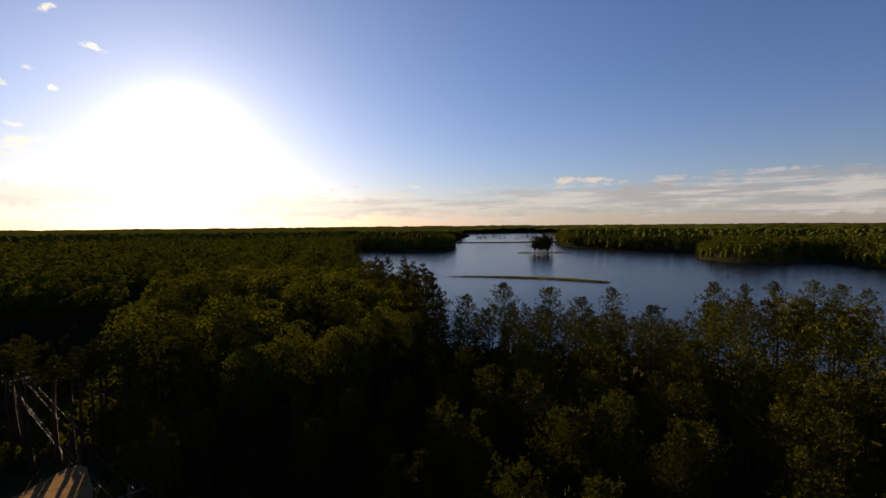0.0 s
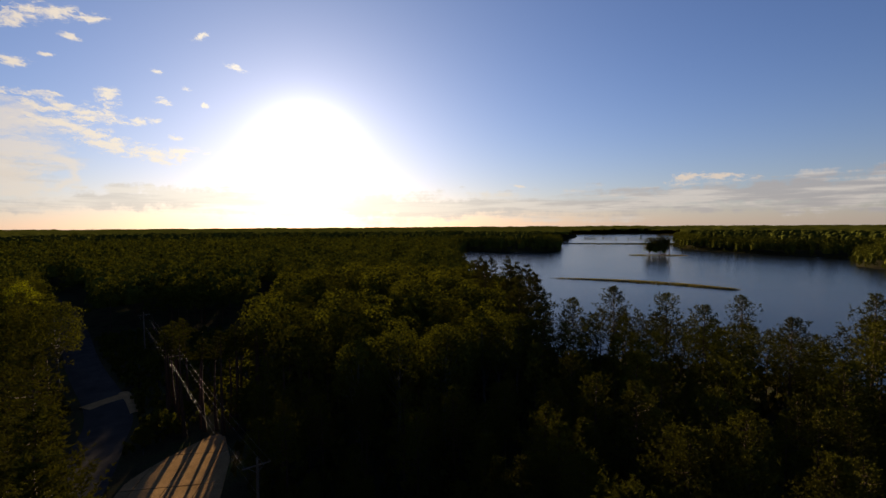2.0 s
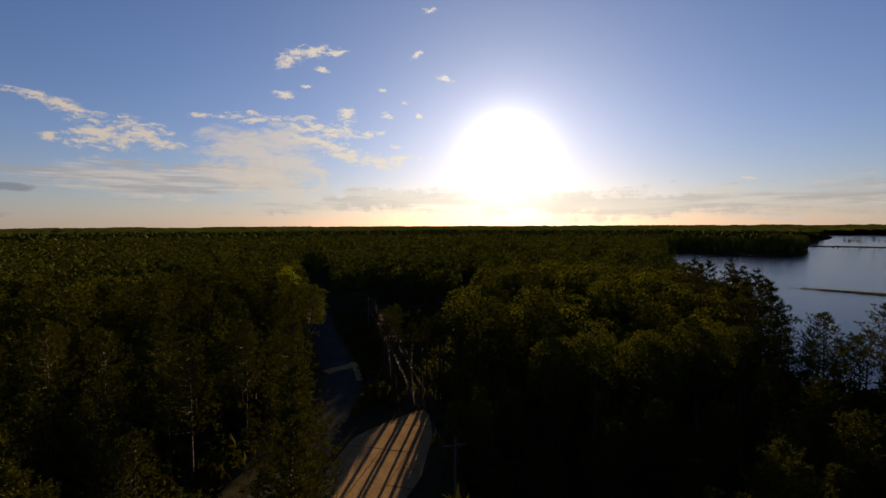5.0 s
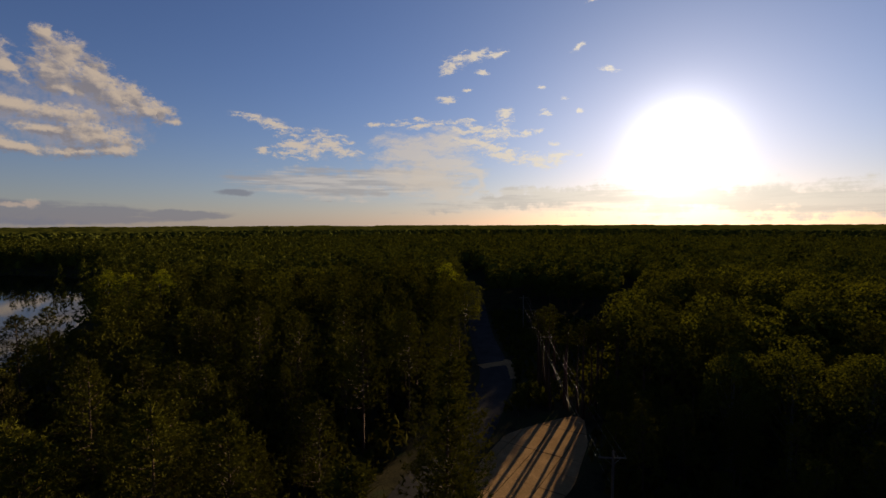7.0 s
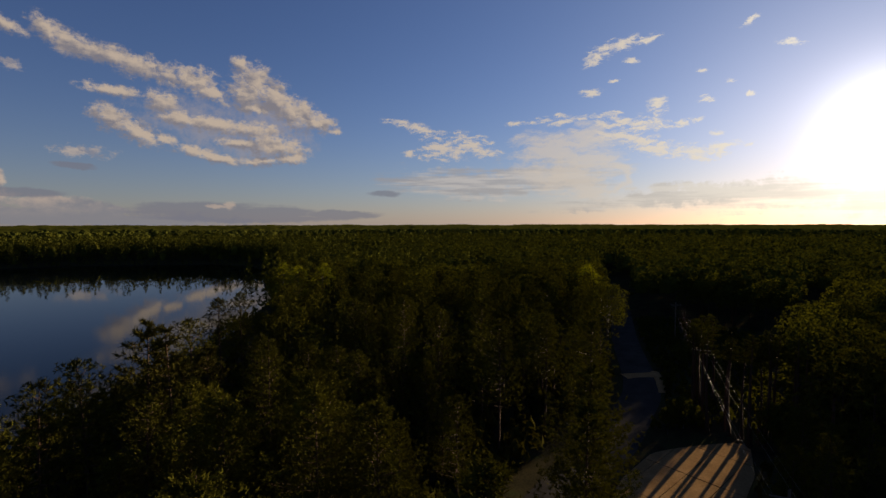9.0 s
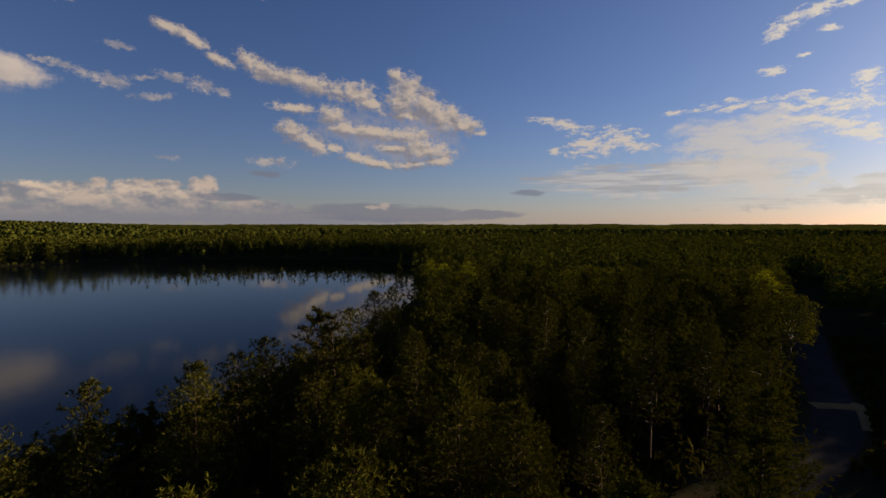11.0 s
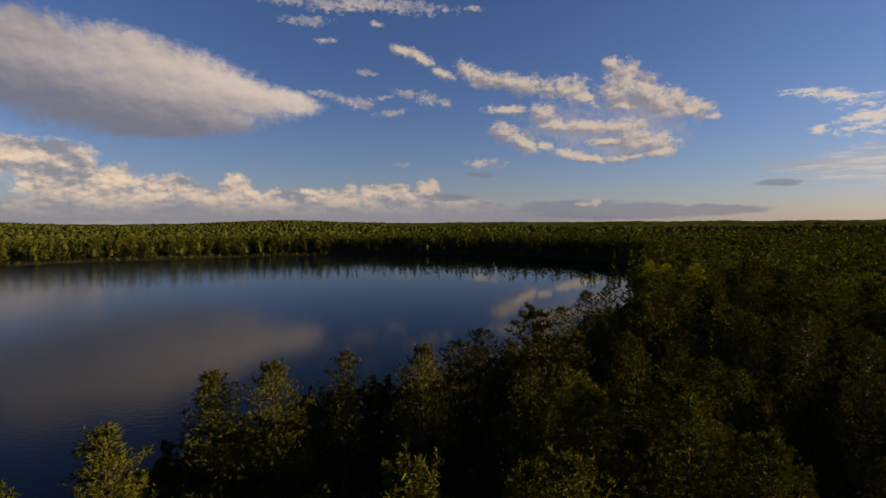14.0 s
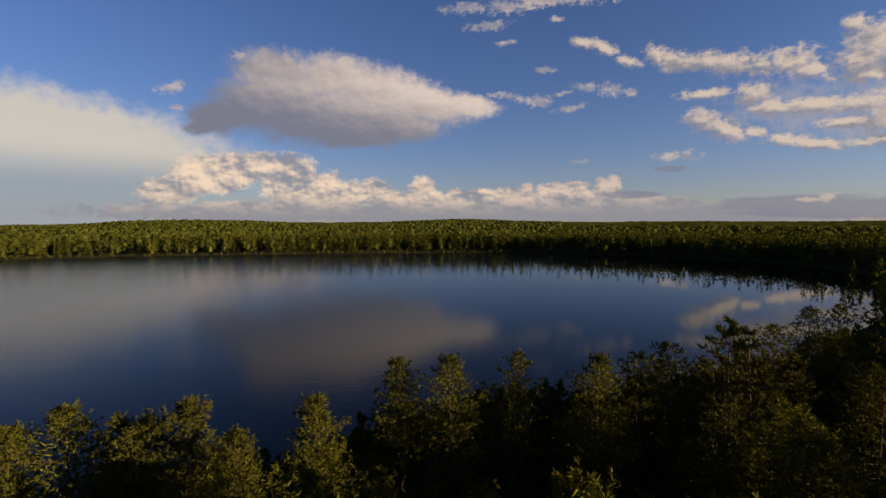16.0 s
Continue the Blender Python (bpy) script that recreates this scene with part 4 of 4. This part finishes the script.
used = set()
rest = []
count = 0
for s in spots:
    xx, yy, h, kind = s[:4]
    if count >= 235 and kind not in ("pale", "slender", "sapling") and len(s) < 5:
        rest.append(s)
        continue
    count += 1
    if kind == "pine":
        away = math.hypot(xx, yy)
        kind = "pine_under" if away < 20 else "pine" if away < 46 else "pine_behind"
    k = RS.randint(len(protos[kind]))
    zz = float(ground_z(np.array([xx]), np.array([yy]))[0]) - 0.15
    sc = h / 20
    wide = sc * RS.uniform(0.9, 1.12) * (1.6 if kind == "slender" else 1.0)
    m = Matrix.Translation((xx, yy, zz)) @ Euler((RS.uniform(-0.03, 0.03), RS.uniform(-0.03, 0.03), RS.uniform(0, 6.28))).to_matrix().to_4x4() @ Matrix.Diagonal((wide, wide, sc, 1))
    p = protos[kind][k]
    if (kind, k) not in used:
        used.add((kind, k))
        p.matrix_basis = m
    else:
        q = copy_thing(p, Matrix.Identity(4))
        q.matrix_basis = m
for kind in protos:
    for k, p in enumerate(protos[kind]):
        if (kind, k) not in used:
            for o in (*p.children_recursive, p):
                bpy.data.objects.remove(o)


# ---- the wood behind, joined ----
def assemble(shapes, xs, ys, hs, r, ground=True, wide=(0.88, 1.15)):
    """Copies of the shapes (made 20 m high) at the places, as one set of corners and triangles."""
    vs, fs, off = [], [], 0
    pick = r.randint(len(shapes), size=len(xs))
    zs = ground_z(xs, ys) - 0.2
    for k, (pv, pf) in enumerate(shapes):
        sel = np.where(pick == k)[0]
        if not len(sel):
            continue
        a, sc = r.uniform(0, 6.28, len(sel)), hs[sel] / 20
        w = sc * r.uniform(*wide, len(sel))
        ca, sa = np.cos(a) * w, np.sin(a) * w
        X = pv[None, :, 0] * ca[:, None] - pv[None, :, 1] * sa[:, None] + xs[sel][:, None]
        Y = pv[None, :, 0] * sa[:, None] + pv[None, :, 1] * ca[:, None] + ys[sel][:, None]
        Z = pv[None, :, 2] * sc[:, None] + zs[sel][:, None]
        vs.append(np.stack([X, Y, Z], -1).reshape(-1, 3))
        fs.append((pf[None] + (np.arange(len(sel)) * len(pv))[:, None, None] + off).reshape(-1, pf.shape[1]))
        off += len(sel) * len(pv)
    return np.concatenate(vs), np.concatenate(fs)


def stuff(name, shapes, pts, mat, label, r, smooth=False):
    if not len(pts):
        return
    pts = np.asarray(pts, float)
    v, f = assemble(shapes, pts[:, 0], pts[:, 1], pts[:, 2], r)
    tagged(new(name, mesh_from(name, v, f, mat, smooth)), label, "wood", kind="stuff")


def grounded(shape):
    """A crown drawn down to the ground."""
    v, f = shape
    v = v.copy()
    v[:, 2] = np.maximum((v[:, 2] - 6.0) * 1.45, 0.0)
    return v, f


def stem(h=12.0, rad=0.2):
    v, f = tube([(0, 0, 0), (0, 0, h)], [rad, rad * 0.6], 4)
    return np.array(v), np.array(f)


mid_pine = [pine_shape(RS, 20, b, 4.2, 30, 220, 4, 0.56, False, 0.20, 150)[1] for b in (0.4, 0.48, 0.36, 0.44, 0.5)]
mid_spruce = [pine_shape(RS, 20, 0.22, 3.6, 30, 100, 8, 0.95, True, 0.24)[1] for _ in range(2)]
mid_broad = [broad_shape(RS, 20, 4.2 + 0.2 * k, 20, 42, 0.56)[1] for k in range(5)]
stuff("pine_wood", mid_pine, [s[:3] for s in rest if s[3] == "pine"], PINE, "dense stand of red pines with tufted green crowns", RS)
stuff("spruce_wood", mid_spruce, [s[:3] for s in rest if s[3] == "spruce"], SPRUCE, "scattered dark layered white pines in the wood", RS)
stuff("broad_leaved_wood", mid_broad, [s[:3] for s in rest if s[3] in ("broad", "pale")], LEAVES, "dense broad-leaved wood with rounded green crowns", RS)
stuff("wood_trunks", [stem()], [s[:3] for s in rest], BARK, "bare trunks in the shade of the wood", RS, True)


def dome_shape(r, radius, rings, around, top=0.98):
    """A rounded, lobed crown made 20 m high."""
    p, q = r.uniform(0, 6.28, 2)
    vs, fs = [(0, 0, 20 * top)], []
    for i, (rr, zz) in enumerate(rings):
        for k in range(around):
            a = 6.2832 * (k + 0.5 * (i % 2)) / around
            lobe = 1 + 0.16 * math.sin(3 * a + p) + 0.12 * math.sin(5 * a + q) + r.uniform(-0.12, 0.12)
            vs.append((math.cos(a) * radius * rr * lobe, math.sin(a) * radius * rr * lobe, 20 * zz * (1 + r.uniform(-0.05, 0.05))))
    for k in range(around):
        n = (k + 1) % around
        fs.append((0, 1 + k, 1 + n))
        for i in range(len(rings) - 1):
            a, b = 1 + i * around, 1 + (i + 1) * around
            fs += [(a + k, b + k, a + n), (a + n, b + k, b + n)]
    vs, fs = np.array(vs), np.array(fs)
    return vs, fs


def join_shapes(a, b):
    return np.concatenate([a[0], b[0]]), np.concatenate([a[1], b[1] + len(a[0])])


far_pine = [pine_shape(RS, 20, 0.2, 3.0, 16, 20, 3, 1.7, True, 0.30)[1] for _ in range(4)]
CORE = [(0.7, 0.70), (1.0, 0.48)]
far_broad = [join_shapes(broad_shape(RS, 20, 5.0, 9, 5, 1.7)[1], dome_shape(RS, 3.0, CORE, 5, 0.76)) for _ in range(6)]
middle_broad = [join_shapes(broad_shape(RS, 20, 4.7, 13, 11, 0.95)[1], dome_shape(RS, 3.0, CORE, 6, 0.76)) for _ in range(6)]
x, y, d, az = scatter(7.2, 172, 620, -90, 270, RS)
ok = free(x, y, 2.0) & ~((d < 175) & (az > -55) & (az < 190)) & ((az < 200) & (az > -62) | (d > 230))
x, y, d, az = x[ok], y[ok], d[ok], az[ok]
edge = shore(x, y)
con = RS.uniform(size=len(x)) < np.where((edge < 25) & (az > 60), 0.72, 0.08)
hs = np.where(con, RS.uniform(17, 25, len(x)), RS.uniform(14, 21.5, len(x)) * np.where(edge < 12, 0.75, 1.0))
thin = (edge > 26) | (RS.uniform(size=len(x)) < 0.86)
x, y, d, az, edge, con, hs = x[thin], y[thin], d[thin], az[thin], edge[thin], con[thin], hs[thin]
row = (edge < 26) & (az > -62) & (az < 200)
shore_pine = [pine_shape(RS, 20, 0.12, 3.6, 34, 80, 4, 0.95, True, 0.20, 60)[1] for _ in range(5)]
shore_broad = [join_shapes(broad_shape(RS, 20, 4.7, 13, 11, 0.9)[1], dome_shape(RS, 2.8, CORE, 5, 0.76)) for _ in range(4)]
stuff("shore_pines", shore_pine, np.stack([x, y, hs], -1)[con & row], WOODS, "rows of sunlit pines along the far lake shore", RS)
stuff("shore_broad_leaved_trees", [grounded(c) for c in shore_broad], np.stack([x, y, hs], -1)[~con & row], WOODS, "sunlit broad-leaved trees along the far lake shore", RS)
con, x, y, hs = con[~row], x[~row], y[~row], hs[~row]
stuff("far_pine_wood", far_pine, np.stack([x, y, hs], -1)[con], WOODS, "far pines along the lake shores", RS)
close = np.hypot(x, y) < 340
stuff("middle_broad_leaved_wood", middle_broad, np.stack([x, y, hs], -1)[~con & close], WOODS, "rounded broad-leaved crowns packed beyond the near wood", RS)
con = con | close & ~con
stuff("far_broad_leaved_wood", far_broad, np.stack([x, y, hs], -1)[~con], WOODS, "far broad-leaved forest canopy in low sun", RS)
x, y, d, az = scatter(6.4, 618, 1000, -62, 205, RS)
edge = shore(x, y)
ok = (edge > 1.0) & (edge < 30) & ~((y > 822) & (x > 10) & (x < 225))
x, y = x[ok], y[ok]
stuff("headland_trees", [grounded(c) for c in shore_broad], np.stack([x, y, RS.uniform(14, 21, len(x))], -1), WOODS, "leafy trees down to the water on the far headlands", RS)
k = RS.uniform(0, 1, 44)
x, y = 62 + 145 * k + RS.uniform(-3, 3, 44), 856 + 6 * np.sin(k * 9) + RS.uniform(-9, 9, 44)
stuff("isthmus_trees", mid_pine, np.stack([x, y, RS.uniform(10, 16, 44)], -1), SPRUCE, "thin row of small pines on the narrow isthmus", RS)
tiny_broad = [dome_shape(RS, 5.4, [(0.62, 0.90), (1.0, 0.55)], 5) for _ in range(6)]
x, y, d, az = scatter(12.2, 618, 2300, -90, 270, RS)
ok = (az > -62) & (az < 205) & ((d < 1050) | (az > 122) & (az < 182) & (RS.uniform(size=len(x)) < 0.6))
x, y, d, az = x[ok], y[ok], d[ok], az[ok]
ok = shore(x, y) > 3
isth = (y > 790) & (y < 960) & (x > 10) & (x < 225)
ok &= ~isth & (shore(x, y) > 24)
x, y = x[ok], y[ok]
stuff("distant_wood", tiny_broad, np.stack([x, y, RS.uniform(15, 22, len(x))], -1), CANOPY, "distant unbroken forest canopy", RS, True)


far = np.array([(29.0, 760, 27), (28.6, 764, 25), (51.0, 900, 25), (34.0, 820, 23), (12.0, 880, 24), (-33.0, 700, 24), (166.5, 900, 24),
                (160.0, 980, 25), (157.0, 960, 24)])
stuff("emergent_trees", mid_broad, np.stack([-far[:, 1] * np.sin(np.radians(far[:, 0])), far[:, 1] * np.cos(np.radians(far[:, 0])), far[:, 2]], -1),
      WOODS, "single taller trees standing above the forest horizon", RS)


def canopy(x, y):
    b = waves(x, y, 31, 8) * 1.6 + waves(x, y, 120, 9) * 1.6
    return ground_z(x, y) + 14.5 + b + RS.uniform(-2.2, 2.2, np.shape(x))


v, f = polar_sheet(1010 * 1.019 ** np.arange(0, 83), 760, canopy, -64, 272)
mid = v[f].mean(1)
f = f[~((shore(mid[:, 0], mid[:, 1]) < 6) & (np.hypot(mid[:, 0], mid[:, 1]) < 2200))]
tagged(new("horizon_wood", mesh_from("horizon_wood", v, f, WOODS)), "endless forest reaching the horizon", "wood", kind="stuff")

# ---- undergrowth in the clearing and along the shores ----

shrub = [grounded(broad_shape(RS, 20, 9.0, 6, 9, 5.0)[1]) for _ in range(4)]
x, y, d, az = scatter(1.9, 15, 240, 20, 60, RS)
ok = inside(CLEARING, x, y) & ~inside(LOT_EDGE, x, y) & (line_dist(ROAD, x, y) > 4.4) & (line_dist(LOT_EDGE, x, y, True) > 1.0)
x, y = x[ok], y[ok]
stuff("undergrowth", shrub, np.stack([x, y, RS.uniform(0.9, 2.2, len(x))], -1), LEAVES, "dark low shrubs and saplings filling the shaded clearing", RS)
under = [grounded(broad_shape(RS, 20, 7.0, 6, 7, 4.0)[1]) for _ in range(4)]
x, y, d, az = scatter(3.4, 14, 110, -52, 188, RS)
ok = free(x, y, 0.6)
x, y, d = x[ok], y[ok], d[ok]
stuff("understory", under, np.stack([x, y, RS.uniform(2.5, 6.5, len(x))], -1), SPRUCE, "dark saplings and brush under the pines", RS)
x, y, d, az = scatter(4.2, 60, 900, -62, 205, RS)
e = shore(x, y)
ok = (e > -0.5) & (e < 6) & (np.hypot(x - ISLAND[0], y - ISLAND[1]) > 30)
x, y, d = x[ok], y[ok], d[ok]
hs = RS.uniform(1.5, 4.5, len(x))
low_trees = [grounded(broad_shape(RS, 20, 6.0, 7, 6, 3.0)[1]) for _ in range(4)]
stuff("shore_thicket", low_trees, np.stack([x, y, hs], -1), WOODS, "low leafy thicket along the waterline", RS)

# ---- island, shallows, isthmus ----
ix, iy, ia, ib = ISLAND
pts = []
for k in range(38):
    a, q = RS.uniform(0, 6.28), RS.uniform(0, 0.85) ** 0.5
    pts.append((ix + 1.5 + math.cos(a) * ia * q * 0.62, iy + math.sin(a) * ib * q * 0.7, RS.uniform(17, 22.5)))
stuff("island_trees", mid_pine[:3] + [grounded(c) for c in shore_broad[:2]], pts, SPRUCE, "clump of pines on the small low island", RS)
stuff("island_trunks", [stem()], pts, BARK, "slender trunks under the island's pines", RS, True)


def reeds(name, x, y, h, label):
    n = len(x)
    base = np.stack([x, y, np.full(n, -0.1)], -1)
    ax = unit(np.stack([RS.normal(0, 0.14, n), RS.normal(0, 0.14, n), np.ones(n)], -1))
    v, f = soup(base, ax, h, 0.10, RS)
    tagged(new(name, mesh_from(name, v, f, REED)), label, "reeds", kind="stuff")


seg = smooth_line(REEDS, 12)
k = RS.randint(len(seg), size=9000)
k = np.maximum(k, RS.randint(len(seg), size=9000) // 2)
wide = 7.0 * np.clip(0.15 + 1.5 * k / len(seg), 0, 1) * np.sin(np.pi * (k + 0.6) / len(seg)) ** 0.8 * (0.75 + 0.25 * np.sin(k * 1.7))
reeds("reed_bed", np.array([seg[i].x for i in k]) + RS.normal(0, 1.6, 9000), np.array([seg[i].y for i in k]) + RS.uniform(-1, 1, 9000) * wide,
      RS.uniform(0.5, 1.3, 9000), "long thin bed of olive-brown reeds standing in the lake")
a = RS.uniform(0, 6.28, 2600)
q = RS.uniform(0.85, 1.45, 2600)
reeds("island_reeds", ix + np.cos(a) * ia * q, iy + np.sin(a) * ib * q, RS.uniform(0.5, 1.3, 2600), "fringe of pale reeds round the small island")


# ---- power line ----
def pole_thing(m):
    root = new("utility_pole")
    v, f = tube([(0, 0, -0.3), (0, 0, 5), (0, 0, 10.4)], [0.17, 0.15, 0.11], 10)
    part_mesh("pole", mesh_from("pole", v, f, POLE, True), root)
    b = bmesh.new()
    bmesh.ops.create_cube(b, size=1, matrix=Matrix.Translation((0, 0.16, 9.6)) @ Matrix.Diagonal((2.6, 0.11, 0.13, 1)))
    bmesh.ops.bevel(b, geom=list(b.edges), offset=0.015, segments=1, affect="EDGES")
    me = bpy.data.meshes.new("crossarm")
    b.to_mesh(me)
    me.materials.append(POLE)
    part_mesh("crossarm", me, root)
    for sx in (-1, 1):
        v, f = tube([(0, 0.16, 8.9), (sx * 0.75, 0.16, 9.55)], [0.025, 0.025], 5)
        part_mesh("brace", mesh_from("brace", v, f, METAL, True), root)
    for sx in (-1.15, 0.45, 1.15):
        v, f = tube([(sx, 0.16, 9.66), (sx, 0.16, 9.72), (sx, 0.16, 9.76), (sx, 0.16, 9.86)], [0.03, 0.06, 0.045, 0.05], 8)
        part_mesh("insulator", mesh_from("insulator", v, f, PALE_BARK, True), root)
    root.matrix_basis = m
    return tagged(root, "grey wooden utility pole with a crossarm and insulators", "utility pole", "utility poles along the road")


POLES = [(-26.5, 38.0), (-63.0, 68.0), (-101.0, 99.0)]
turn = math.atan2(30.0, -36.5) - math.pi / 2
for px, py in POLES:
    pole_thing(Matrix.Translation((px, py, 2.0)) @ Matrix.Rotation(turn, 4, "Z"))
for (x0, y0), (x1, y1) in zip(POLES, POLES[1:]):
    for off, zz, rad in ((-1.15, 11.87, 0.011), (0.45, 11.87, 0.011), (1.15, 11.87, 0.011), (0.12, 8.6, 0.013)):
        c, s = math.cos(turn), math.sin(turn)
        pts = []
        for k in range(13):
            t = k / 12
            pts.append((x0 + (x1 - x0) * t + c * off, y0 + (y1 - y0) * t + s * off, zz - 2.2 * t * (1 - t)))
        v, f = tube(pts, [rad] * 13, 5)
        tagged(new("overhead_wire", mesh_from("overhead_wire", v, f, WIRE, True)), "thin grey overhead wire hung between the wooden poles",
               "power line", "wires of the power line")


# ---- radio masts on the ridge ----
def mast(az, dist, high):
    root = new("radio_mast")
    p = heading(az) * dist
    z = float(ground_z(np.array([p.x]), np.array([p.y]))[0])
    root.matrix_basis = Matrix.Translation((p.x, p.y, z))
    legs = [(1.1 * math.cos(k * 2.094), 1.1 * math.sin(k * 2.094)) for k in range(3)]
    for lx, ly in legs:
        v, f = tube([(lx, ly, 0), (lx, ly, high)], [0.28, 0.2], 4)
        part_mesh("leg", mesh_from("leg", v, f, METAL, True), root)
    tubes = []
    for k in range(int(high / 4)):
        for j in range(3):
            a, b = legs[j], legs[(j + 1) % 3]
            tubes.append(tube([(*a, k * 4), (*b, k * 4 + 4)], [0.1, 0.1], 3))
    v, f = join_tubes(tubes)
    part_mesh("bracing", mesh_from("bracing", v, f, METAL), root)
    tagged(root, "slender steel lattice radio mast above the far woods", "radio mast", "masts on the ridge")


mast(168.6, 2250, 62)
mast(166.0, 2280, 58)
